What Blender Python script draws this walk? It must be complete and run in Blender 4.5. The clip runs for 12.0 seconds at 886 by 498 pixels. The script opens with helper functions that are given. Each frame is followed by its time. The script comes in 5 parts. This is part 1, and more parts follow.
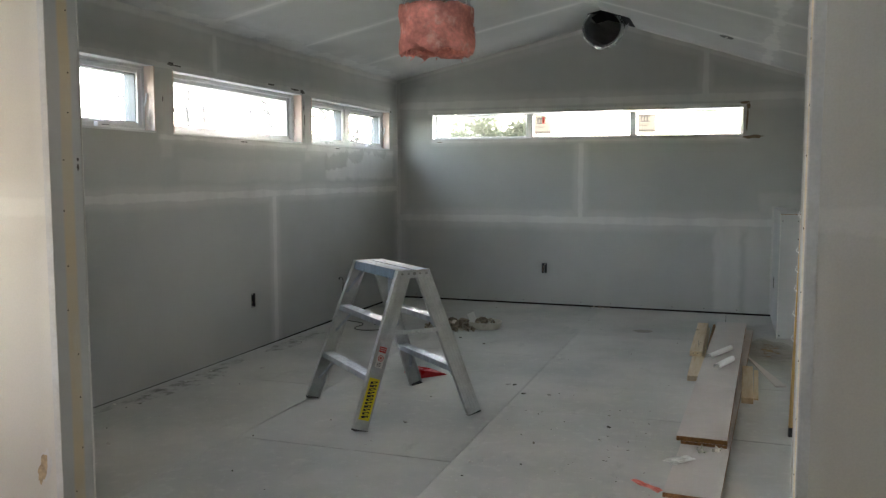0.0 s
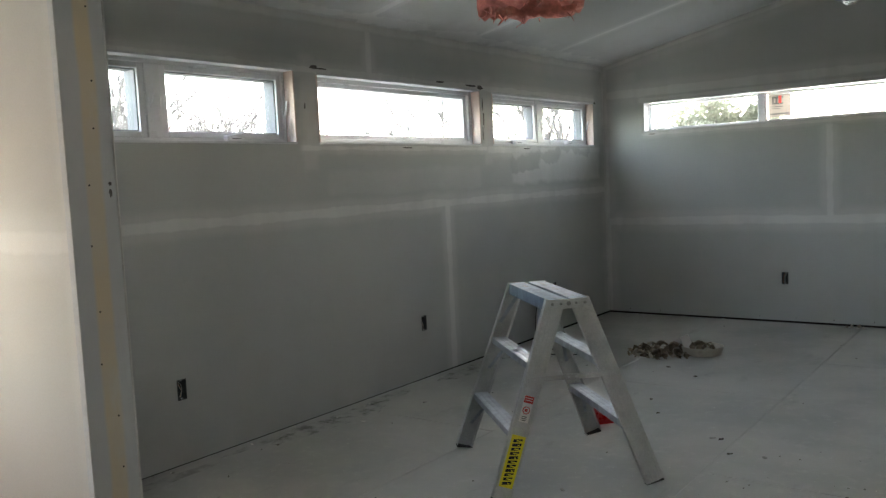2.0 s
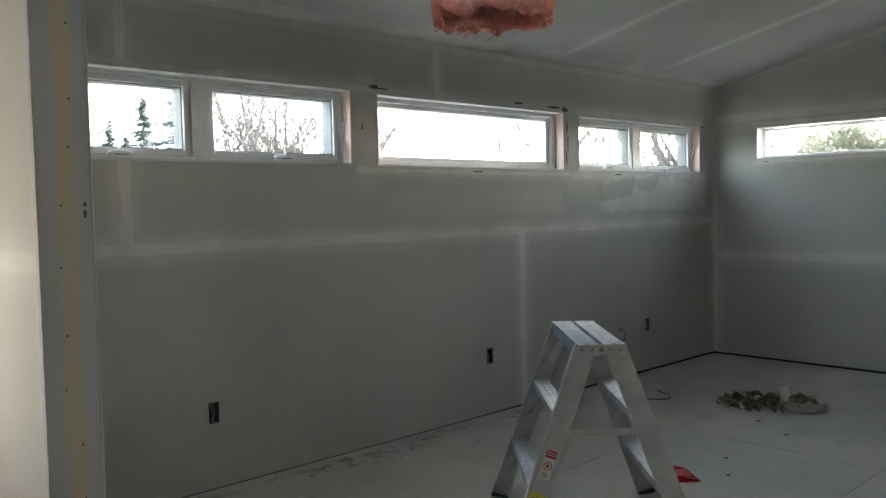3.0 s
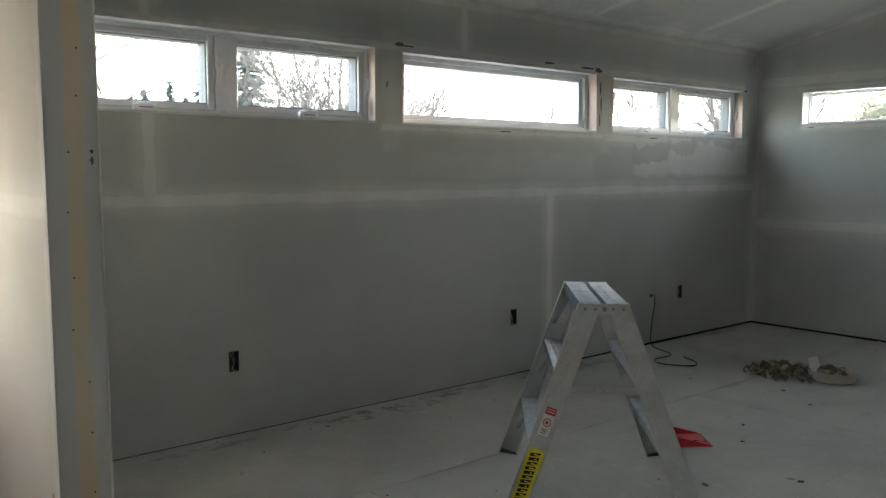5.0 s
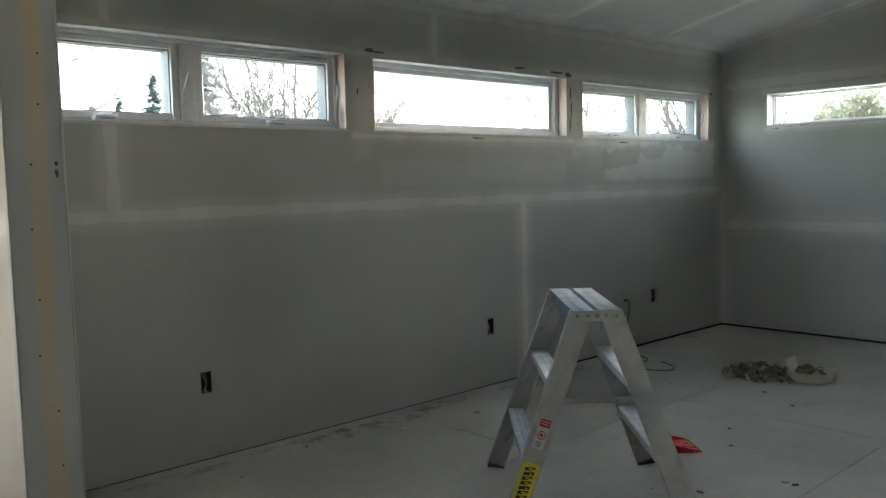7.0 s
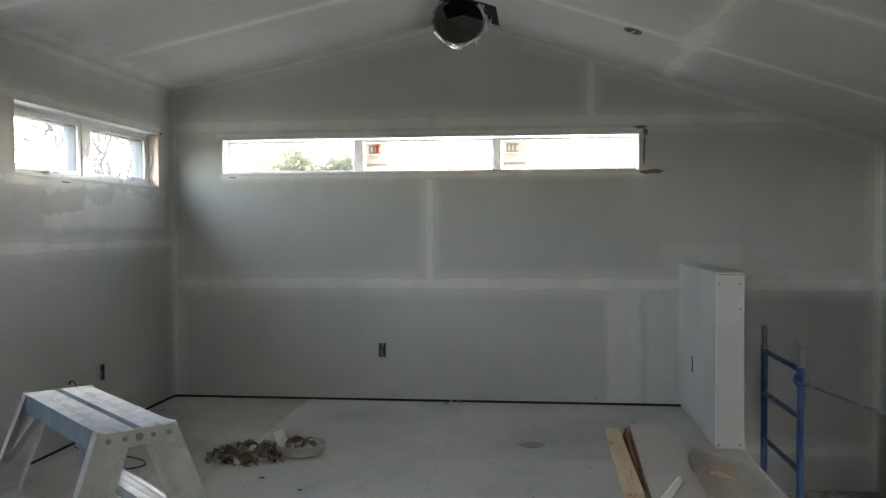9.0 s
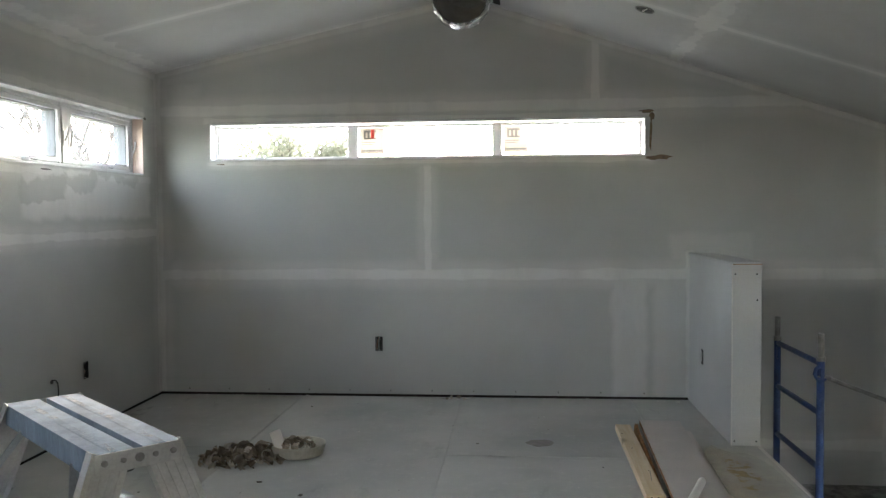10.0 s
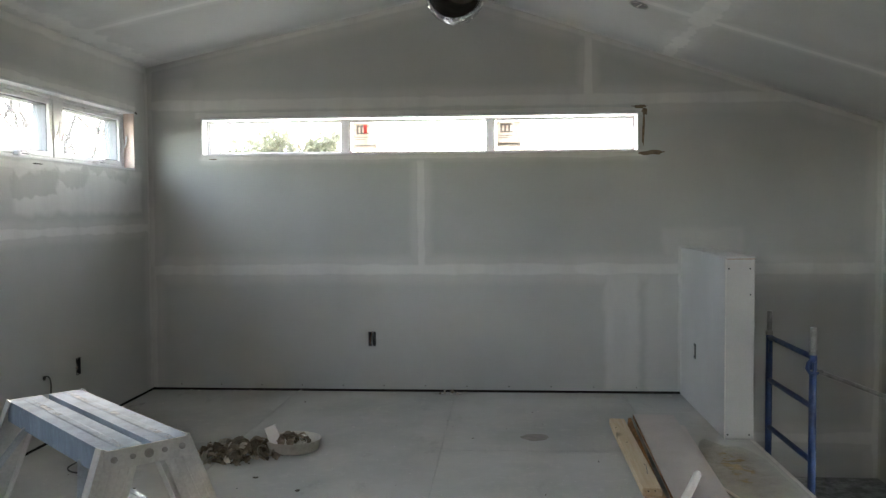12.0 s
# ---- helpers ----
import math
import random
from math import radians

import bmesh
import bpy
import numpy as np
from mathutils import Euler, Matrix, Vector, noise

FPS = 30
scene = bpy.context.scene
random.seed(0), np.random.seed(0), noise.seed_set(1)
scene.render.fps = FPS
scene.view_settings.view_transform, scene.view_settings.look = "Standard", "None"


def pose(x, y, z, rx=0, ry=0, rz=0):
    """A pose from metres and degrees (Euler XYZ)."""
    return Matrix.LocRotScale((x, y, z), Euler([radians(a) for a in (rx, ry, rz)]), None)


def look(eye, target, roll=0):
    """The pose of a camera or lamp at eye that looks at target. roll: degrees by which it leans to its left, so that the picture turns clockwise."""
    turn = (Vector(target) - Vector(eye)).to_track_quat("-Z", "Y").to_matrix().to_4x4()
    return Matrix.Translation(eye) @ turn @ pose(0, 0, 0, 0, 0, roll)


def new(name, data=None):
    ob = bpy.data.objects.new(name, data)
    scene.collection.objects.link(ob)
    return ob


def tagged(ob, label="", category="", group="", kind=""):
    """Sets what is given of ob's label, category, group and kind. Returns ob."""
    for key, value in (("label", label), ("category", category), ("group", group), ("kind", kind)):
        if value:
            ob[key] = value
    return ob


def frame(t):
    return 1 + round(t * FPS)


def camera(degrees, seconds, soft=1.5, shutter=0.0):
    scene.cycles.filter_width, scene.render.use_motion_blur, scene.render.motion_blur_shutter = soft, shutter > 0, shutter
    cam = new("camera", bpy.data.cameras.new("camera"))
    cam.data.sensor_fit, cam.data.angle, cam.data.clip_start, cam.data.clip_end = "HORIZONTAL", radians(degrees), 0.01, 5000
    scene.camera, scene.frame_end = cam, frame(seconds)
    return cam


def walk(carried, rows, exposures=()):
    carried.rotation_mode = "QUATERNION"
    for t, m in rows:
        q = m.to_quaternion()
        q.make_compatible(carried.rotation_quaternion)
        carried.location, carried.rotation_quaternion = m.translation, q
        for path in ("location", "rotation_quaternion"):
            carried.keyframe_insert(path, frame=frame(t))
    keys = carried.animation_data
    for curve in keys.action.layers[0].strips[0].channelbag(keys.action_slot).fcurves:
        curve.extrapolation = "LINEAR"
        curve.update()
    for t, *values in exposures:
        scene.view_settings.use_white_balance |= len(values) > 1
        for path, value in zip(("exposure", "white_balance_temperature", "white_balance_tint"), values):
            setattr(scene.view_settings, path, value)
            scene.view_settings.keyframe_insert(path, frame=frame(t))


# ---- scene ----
cam = camera(56.4, 12.0, soft=1.4)
PATH = [
    (0, (3.546, -8.637, 1.378), (2.891, -6.756, 1.201), 0.0),
    (0.5, (3.502, -8.545, 1.373), (2.849, -6.663, 1.195), 0.2),
    (1, (3.436, -8.192, 1.35), (2.726, -6.332, 1.161), 0.3),
    (1.3, (3.427, -8.05, 1.34), (2.61, -6.245, 1.072), 0.6),
    (1.5, (3.453, -7.933, 1.354), (2.541, -6.178, 1.058), -0.2),
    (1.7, (3.533, -7.794, 1.39), (2.444, -6.129, 1.189), -3.0),
    (2, (3.618, -7.575, 1.398), (2.422, -5.98, 1.233), -2.8),
    (2.2, (3.66, -7.455, 1.373), (2.408, -5.901, 1.241), -2.0),
    (2.5, (3.716, -7.256, 1.381), (2.377, -5.774, 1.281), -1.3),
    (2.7, (3.73, -7.121, 1.378), (2.374, -5.661, 1.21), -2.0),
    (3, (3.815, -7.036, 1.41), (2.363, -5.664, 1.307), -1.2),
    (3.2, (3.826, -6.993, 1.371), (2.311, -5.691, 1.277), -0.5),
    (4.8, (3.973, -6.909, 1.365), (2.409, -5.674, 1.198), 0.2),
    (5, (3.964, -6.905, 1.371), (2.428, -5.638, 1.186), -0.1),
    (5.5, (3.978, -6.917, 1.378), (2.443, -5.646, 1.205), -0.5),
    (6, (3.972, -6.909, 1.378), (2.436, -5.635, 1.24), -0.7),
    (6.5, (3.953, -6.904, 1.373), (2.415, -5.632, 1.24), -0.8),
    (7, (3.798, -6.908, 1.354), (2.328, -5.561, 1.194), -1.4),
    (7.2, (3.65, -6.919, 1.34), (2.388, -5.377, 1.178), -0.5),
    (7.3, (3.597, -6.918, 1.339), (2.41, -5.318, 1.17), -0.5),
    (7.5, (3.516, -6.9, 1.346), (2.441, -5.224, 1.157), -0.3),
    (7.6, (3.453, -6.88, 1.351), (2.473, -5.146, 1.167), 0.0),
    (7.7, (3.447, -6.863, 1.357), (2.577, -5.069, 1.203), 0.5),
    (9.3, (2.754, -6.207, 1.345), (2.544, -4.219, 1.293), -0.4),
    (9.5, (2.726, -6.172, 1.345), (2.514, -4.184, 1.293), -0.4),
    (10, (2.699, -6.069, 1.348), (2.525, -4.078, 1.267), -0.4),
    (10.5, (2.675, -6.071, 1.343), (2.506, -4.08, 1.263), -0.5),
    (11, (2.644, -6.081, 1.343), (2.477, -4.089, 1.261), -0.5),
    (11.5, (2.641, -6.071, 1.342), (2.487, -4.079, 1.254), -0.5),
    (12, (2.648, -6.074, 1.348), (2.507, -4.081, 1.255), -0.4),
]
walk(cam, [(t, look(eye, target, roll)) for t, eye, target, roll in PATH],
     exposures=[(0.0, 5.0, 6400, 11), (0.6, 5.0, 6400, 11), (1.0, 4.85, 6280, 9), (1.5, 4.9, 6350, 11), (2.5, 4.53, 6300, 9), (3.0, 4.57, 6330, 9), (5.0, 4.55, 6430, 8), (6.5, 4.5, 6400, 8), (7.4, 4.5, 6220, 6), (9.3, 5.22, 6480, 13), (12.0, 5.28, 6480, 13)])

# ---------------------------------------------------------------- light
SUN_AZ, SUN_EL = 96.6, 15.0
world = bpy.data.worlds.new("sky")
scene.world = world
world.use_nodes = True
wn = world.node_tree
sky = wn.nodes.new("ShaderNodeTexSky")
sky.sky_type = "NISHITA"
sky.sun_disc = False
sky.sun_elevation = radians(SUN_EL)
sky.sun_rotation = radians(90 - SUN_AZ)
sky.air_density, sky.dust_density, sky.ozone_density = 1.0, 1.2, 0.6
bg = wn.nodes["Background"]
bg.inputs["Strength"].default_value = 0.15
veil_node = wn.nodes.new("ShaderNodeHueSaturation")      # a thin white veil of high cloud
veil_node.inputs["Saturation"].default_value = 0.45
wn.links.new(sky.outputs[0], veil_node.inputs["Color"])
wn.links.new(veil_node.outputs[0], bg.inputs["Color"])

sun = new("sun", bpy.data.lights.new("sun", "SUN"))
sun.data.energy, sun.data.angle, sun.data.color = 0.5, radians(3), (1.0, 0.86, 0.68)
sun.matrix_world = look((0, 0, 0), (-math.cos(radians(SUN_AZ)) * 10, -math.sin(radians(SUN_AZ)) * 10,
                                    -math.tan(radians(SUN_EL)) * 10))

# added warm lamp at an unseen hall window, to light the partition's hall face
hall_light = new("hall_window_light", bpy.data.lights.new("hall_window_light", "AREA"))
hall_light.data.shape, hall_light.data.size, hall_light.data.size_y = "RECTANGLE", 0.5, 1.0
hall_light.data.energy, hall_light.data.color = 0.37, (1.0, 0.70, 0.44)
hall_light.matrix_world = look((-0.05, -6.82, 1.25), (5, -6.82, 0.7))

# ---------------------------------------------------------------- plan, in metres
XR, YH = 5.345, -10.6              # east wall, back of the hall
Z_EAVE, RIDGE_X, RIDGE_Z, Z_EAVE_R = 2.43, 2.333, 2.936, 1.946
LOW = -0.60                        # landing of the stairwell
Y_P0, Y_P1 = -6.207, -6.043          # partition with the wide opening
OPEN_L, OPEN_R, OPEN_H = 1.154, 3.742, 2.12
FLOOR_EDGE = 4.10


def ceiling_z(x):
    if x <= RIDGE_X:
        return Z_EAVE + (RIDGE_Z - Z_EAVE) * x / RIDGE_X
    return RIDGE_Z + (Z_EAVE_R - RIDGE_Z) * (x - RIDGE_X) / (XR - RIDGE_X)


# ---------------------------------------------------------------- materials
class Mat:
    """A small builder for node materials."""

    def __init__(self, name, color=(0.5, 0.5, 0.5), rough=0.6, metal=0.0, spec=0.5):
        self.m = bpy.data.materials.new(name)
        self.m.use_nodes = True
        self.t = self.m.node_tree
        self.b = self.t.nodes["Principled BSDF"]
        self.b.inputs["Base Color"].default_value = (*color, 1)
        self.b.inputs["Roughness"].default_value = rough
        self.b.inputs["Metallic"].default_value = metal
        self.b.inputs["Specular IOR Level"].default_value = spec
        self.co = None

    def coords(self):
        if self.co is None:
            self.co = self.t.nodes.new("ShaderNodeTexCoord").outputs["Object"]
        return self.co

    def link(self, a, b):
        self.t.links.new(a, b)

    def put(self, socket, v):
        if isinstance(v, (int, float)):
            socket.default_value = v
        elif isinstance(v, tuple):
            socket.default_value = (*v, 1) if len(v) == 3 and len(socket.default_value) == 4 else v
        else:
            self.link(v, socket)

    def math(self, op, a, b=0.0, c=0.0, clamp=False):
        n = self.t.nodes.new("ShaderNodeMath")
        n.operation, n.use_clamp = op, clamp
        for s, v in zip(n.inputs, (a, b, c)):
            self.put(s, v)
        return n.outputs[0]

    def step(self, v, lo, hi, out0=0.0, out1=1.0):
        n = self.t.nodes.new("ShaderNodeMapRange")
        n.interpolation_type = "SMOOTHSTEP"
        for k, w in (("Value", v), ("From Min", lo), ("From Max", hi), ("To Min", out0), ("To Max", out1)):
            self.put(n.inputs[k], w)
        return n.outputs["Result"]

    def noise(self, scale, detail=3.0, rough=0.55, stretch=None, offset=None, distort=0.0):
        n = self.t.nodes.new("ShaderNodeTexNoise")
        n.inputs["Scale"].default_value, n.inputs["Detail"].default_value = scale, detail
        n.inputs["Roughness"].default_value, n.inputs["Distortion"].default_value = rough, distort
        co = self.coords()
        if stretch or offset is not None:
            mp = self.t.nodes.new("ShaderNodeMapping")
            mp.inputs["Scale"].default_value = stretch or (1, 1, 1)
            self.link(co, mp.inputs["Vector"])
            if offset is not None:
                self.link(offset, mp.inputs["Location"])
            co = mp.outputs[0]
        self.link(co, n.inputs["Vector"])
        return n.outputs["Fac"]

    def random(self):
        n = self.t.nodes.new("ShaderNodeObjectInfo")
        return n.outputs["Random"]

    def mix(self, fac, a, b, mode="MIX"):
        n = self.t.nodes.new("ShaderNodeMix")
        n.data_type, n.blend_type = "RGBA", mode
        self.put(n.inputs[0], fac)
        self.put(n.inputs[6], a)
        self.put(n.inputs[7], b)
        return n.outputs[2]

    def color(self, c):
        self.put(self.b.inputs["Base Color"], c)
        return self

    def rough(self, c):
        self.put(self.b.inputs["Roughness"], c)
        return self

    def bump(self, height, strength=0.3, distance=0.004):
        n = self.t.nodes.new("ShaderNodeBump")
        n.inputs["Strength"].default_value, n.inputs["Distance"].default_value = strength, distance
        self.link(height, n.inputs["Height"])
        self.link(n.outputs[0], self.b.inputs["Normal"])
        return self


PAPER, MUD = (0.42, 0.425, 0.41), (0.60, 0.595, 0.57)


def drywall(name, axis, bands, patches=(), paper=PAPER, mud=MUD, damp=()):
    """Grey board with taped joints. axis: the coordinate along the wall (0 or 1). bands: (kind, place, half width, from, to),
    kind "h" at a height, "v" at a place along the wall, "r" on a line (height, slope). patches: skimmed areas (a0, a1, z0, z1, amount). damp: the same, of compound still wet and dark."""
    k = Mat(name, paper, 0.82, spec=0.25)
    sep = k.t.nodes.new("ShaderNodeSeparateXYZ")
    k.link(k.coords(), sep.inputs[0])
    along, up = sep.outputs[axis], sep.outputs[2]
    wob = k.noise(2.3, 3)
    wob2 = k.noise(9.0, 4)
    off = k.math("ADD", k.math("MULTIPLY", k.math("SUBTRACT", wob, 0.5), 0.05), k.math("MULTIPLY", k.math("SUBTRACT", wob2, 0.5), 0.03))
    total = None

    def join(m):
        return m if total is None else k.math("MAXIMUM", total, m)

    for kind, at, half, a, b in bands:
        c, o = (along, up) if kind == "v" else (up, along)
        if kind == "r":
            rise = k.math("MULTIPLY_ADD", along, at[1], at[0])
            d = k.math("ADD", k.math("ABSOLUTE", k.math("SUBTRACT", c, rise)), k.math("MULTIPLY", off, 0.5))
        else:
            d = k.math("ADD", k.math("ABSOLUTE", k.math("SUBTRACT", c, at)), off)
        core = k.step(d, half * 0.35, half * 0.75, 1.0, 0.0)
        wide = k.step(d, half * 0.7, half * 1.9, 0.42, 0.0)
        m = k.math("MAXIMUM", core, wide)
        ends = k.math("MULTIPLY", k.step(k.math("ADD", o, off), a - 0.03, a + 0.03), k.step(k.math("ADD", o, off), b - 0.03, b + 0.03, 1.0, 0.0))
        total = join(k.math("MULTIPLY", m, ends))
    for a0, a1, z0, z1, amount in patches:
        big = k.math("MULTIPLY", off, 2.0)
        al, uu = k.math("ADD", along, big), k.math("ADD", up, big)
        m = k.math("MULTIPLY", k.math("MULTIPLY", k.step(al, a0 - 0.02, a0 + 0.04), k.step(al, a1 - 0.04, a1 + 0.02, 1.0, 0.0)),
                   k.math("MULTIPLY", k.step(uu, z0 - 0.02, z0 + 0.03), k.step(uu, z1 - 0.03, z1 + 0.02, 1.0, 0.0)))
        total = join(k.math("MULTIPLY", m, amount))
    smear = k.noise(5.0, 4, 0.6, (1, 1, 0.35))
    fac = k.math("MULTIPLY", total, k.step(smear, 0.25, 0.6, 0.62, 1.0)) if total is not None else 0.0
    cloud = k.step(k.noise(0.9, 3), 0.3, 0.7, 0.93, 1.07)
    grain = k.step(k.noise(160, 2), 0.2, 0.8, 0.965, 1.035)
    col = k.mix(fac, paper, mud)
    for a0, a1, z0, z1, amount in damp:
        big = k.math("MULTIPLY", off, 4.5)
        al, uu = k.math("ADD", along, big), k.math("ADD", up, big)
        m = k.math("MULTIPLY", k.math("MULTIPLY", k.step(al, a0, a0 + 0.04), k.step(al, a1 - 0.05, a1, 1.0, 0.0)),
                   k.math("MULTIPLY", k.step(uu, z0, z0 + 0.02), k.step(uu, z1 - 0.03, z1, 1.0, 0.0)))
        col = k.mix(k.math("MULTIPLY", m, amount), col, (0.29, 0.29, 0.27))
    shade = k.math("MULTIPLY", cloud, grain)
    comb = k.t.nodes.new("ShaderNodeCombineColor")
    for i in range(3):
        k.link(shade, comb.inputs[i])
    k.color(k.mix(1.0, col, comb.outputs[0], "MULTIPLY"))
    k.rough(k.step(fac, 0.0, 1.0, 0.86, 0.6) if total is not None else 0.85)
    k.bump(k.math("ADD", k.math("MULTIPLY", fac, 0.6), k.math("MULTIPLY", k.noise(60, 3), 0.12)), 0.35, 0.003)
    return k.m


def plain(name, color, rough=0.6, metal=0.0, var=0.10, scale=6.0, bump=0.15, fine=90.0, spec=0.5, stretch=None, dirt=None, by_object=0.0):
    k = Mat(name, color, rough, metal, spec)
    a = k.step(k.noise(scale, 4, stretch=stretch), 0.3, 0.7, 1 - var, 1 + var)
    f = k.noise(fine, 3, stretch=stretch)
    a = k.math("MULTIPLY", a, k.step(f, 0.25, 0.75, 1 - var * 0.5, 1 + var * 0.5))
    if by_object:
        a = k.math("MULTIPLY", a, k.step(k.random(), 0.0, 1.0, 1 - by_object, 1 + by_object))
    comb = k.t.nodes.new("ShaderNodeCombineColor")
    for i in range(3):
        k.link(a, comb.inputs[i])
    col = k.mix(1.0, color, comb.outputs[0], "MULTIPLY")
    if dirt:
        col = k.mix(k.step(k.noise(scale * 1.7, 5, 0.65), 0.52, 0.72, 0.0, 0.7), col, dirt)
    k.color(col)
    k.rough(k.step(k.noise(scale * 2, 3), 0.3, 0.7, max(0.03, rough - 0.08), min(1, rough + 0.08)))
    if bump:
        k.bump(f, bump, 0.002)
    return k.m


def wood(name, light, dark, along=1, scale=1.0):
    k = Mat(name, light, 0.65, spec=0.3)
    st = [9.0 * scale] * 3
    st[along] = 0.7 * scale
    r = k.random()
    cv = k.t.nodes.new("ShaderNodeCombineXYZ")
    for i in range(3):
        k.link(k.math("MULTIPLY", r, 17.0 + 5 * i), cv.inputs[i])
    g = k.noise(3.0, 5, 0.6, tuple(st), cv.outputs[0], 0.6)
    fine = k.noise(30.0, 3, 0.6, tuple(st), cv.outputs[0])
    col = k.mix(k.step(g, 0.32, 0.72), light, dark)
    knot = k.noise(7.0, 1, 0.4, tuple(0.9 if i != along else 0.35 for i in range(3)), cv.outputs[0])
    col = k.mix(k.step(knot, 0.72, 0.80), col, tuple(c * 0.35 for c in dark))
    col = k.mix(k.step(fine, 0.45, 0.75, 0.0, 0.35), col, dark)
    k.color(col)
    k.bump(fine, 0.3, 0.002)
    return k.m


def floor_material():
    k = Mat("dusty floor board", (0.46, 0.46, 0.44), 0.9, spec=0.12)
    a = k.noise(1.1, 4)
    b = k.noise(14.0, 5, 0.65)
    c = k.noise(120.0, 2)
    scuff = k.noise(5.0, 5, 0.7, (1.0, 0.35, 1.0))
    col = k.mix(k.step(a, 0.3, 0.7), (0.40, 0.405, 0.39), (0.52, 0.515, 0.49))
    col = k.mix(k.step(b, 0.5, 0.72, 0.0, 0.3), col, (0.62, 0.61, 0.58))
    col = k.mix(k.step(scuff, 0.58, 0.74, 0.0, 0.38), col, (0.27, 0.265, 0.25))
    speck = k.noise(48.0, 2, 0.5)
    col = k.mix(k.step(speck, 0.70, 0.75, 0.0, 0.6), col, (0.68, 0.67, 0.64))
    v = k.step(k.random(), 0.0, 1.0, 0.0, 0.10)
    col = k.mix(v, col, (0.36, 0.37, 0.36))
    k.color(col)
    k.rough(k.step(b, 0.3, 0.7, 0.82, 0.96))
    k.bump(k.math("ADD", b, k.math("MULTIPLY", c, 0.3)), 0.18, 0.002)
    return k.m


def foliage(name, front, through_color, share):
    """Leaves that let part of the light behind them through."""
    k = Mat(name, front, 0.8, spec=0.2)
    k.color(k.mix(k.step(k.noise(2.5, 3), 0.3, 0.7), tuple(c * 0.7 for c in front), tuple(c * 1.25 for c in front)))
    tl, mx = k.t.nodes.new("ShaderNodeBsdfTranslucent"), k.t.nodes.new("ShaderNodeMixShader")
    tl.inputs["Color"].default_value = (*through_color, 1)
    mx.inputs[0].default_value = share
    k.link(k.b.outputs[0], mx.inputs[1])
    k.link(tl.outputs[0], mx.inputs[2])
    k.link(mx.outputs[0], k.t.nodes["Material Output"].inputs["Surface"])
    return k.m


def glass_material():
    m = bpy.data.materials.new("window glass")
    m.use_nodes = True
    t = m.node_tree
    t.nodes.remove(t.nodes["Principled BSDF"])
    tr, gl = t.nodes.new("ShaderNodeBsdfTransparent"), t.nodes.new("ShaderNodeBsdfGlossy")
    tr.inputs["Color"].default_value = (0.95, 0.97, 0.96, 1)
    gl.inputs["Roughness"].default_value = 0.02
    lw, mx = t.nodes.new("ShaderNodeLayerWeight"), t.nodes.new("ShaderNodeMixShader")
    pw = t.nodes.new("ShaderNodeMath")
    pw.operation = "POWER"
    pw.inputs[1].default_value = 4.0
    mu = t.nodes.new("ShaderNodeMath")
    mu.operation, mu.inputs[1].default_value, mu.inputs[2].default_value = "MULTIPLY_ADD", 0.35, 0.02
    t.links.new(lw.outputs["Facing"], pw.inputs[0])
    t.links.new(pw.outputs[0], mu.inputs[0])
    t.links.new(mu.outputs[0], mx.inputs[0])
    t.links.new(tr.outputs[0], mx.inputs[1])
    t.links.new(gl.outputs[0], mx.inputs[2])
    t.links.new(mx.outputs[0], t.nodes["Material Output"].inputs["Surface"])
    return m


M_FLOOR = floor_material()
# near-black base carries the shade inside gaps and joints
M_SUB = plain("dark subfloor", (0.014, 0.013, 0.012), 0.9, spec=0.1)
M_CONCRETE = plain("rough grey concrete", (0.27, 0.275, 0.265), 0.95, var=0.35, scale=14, bump=0.8, fine=40)
M_VINYL = plain("white vinyl", (0.72, 0.72, 0.735), 0.35, var=0.03, scale=4, bump=0.03)
M_GASKET = plain("grey gasket", (0.14, 0.145, 0.155), 0.6)
M_JAMB = wood("pale jamb wood", (0.60, 0.49, 0.44), (0.52, 0.40, 0.34), 2)
M_WHITE_JAMB = plain("white jamb liner", (0.58, 0.585, 0.60), 0.5, var=0.05)
M_GLASS = glass_material()
M_ALU = plain("worn aluminium", (0.40, 0.43, 0.475), 0.55, 0.6, var=0.14, scale=16, bump=0.10, fine=200, stretch=(1, 1, 0.2), dirt=(0.50, 0.52, 0.55))
# M_ALU darkened against bright top light, its blue stands in for reflected sky
M_TOP = plain("scuffed blue-grey aluminium", (0.175, 0.22, 0.28), 0.88, 0.0, spec=0.08, var=0.16, scale=16, bump=0.10, fine=200, stretch=(1, 1, 0.2), dirt=(0.23, 0.275, 0.335))
M_ALU_DULL = plain("paint splashed aluminium", (0.47, 0.475, 0.465), 0.5, 0.45, var=0.14, scale=9, bump=0.15, fine=150, dirt=(0.58, 0.575, 0.55))
M_STEEL = plain("zinc plated steel", (0.5, 0.5, 0.5), 0.35, 1.0, var=0.1)
M_RUBBER = plain("dark rubber", (0.035, 0.035, 0.035), 0.8)
M_YELLOW = plain("yellow label", (0.72, 0.60, 0.02), 0.45, var=0.06, scale=20)
M_BLACK = plain("black print", (0.012, 0.012, 0.012), 0.6, var=0.05)
M_LABEL = plain("white label", (0.72, 0.70, 0.66), 0.5, var=0.06)
M_RED = plain("red print", (0.55, 0.04, 0.03), 0.5, var=0.08)
M_RED_PLASTIC = plain("red plastic", (0.58, 0.02, 0.025), 0.33, var=0.08, scale=10)
M_CORAL = plain("coral film", (0.72, 0.16, 0.12), 0.4, var=0.15, scale=30)
M_BLUE = plain("chipped blue paint", (0.010, 0.036, 0.13), 0.42, var=0.22, scale=14, dirt=(0.05, 0.08, 0.18))
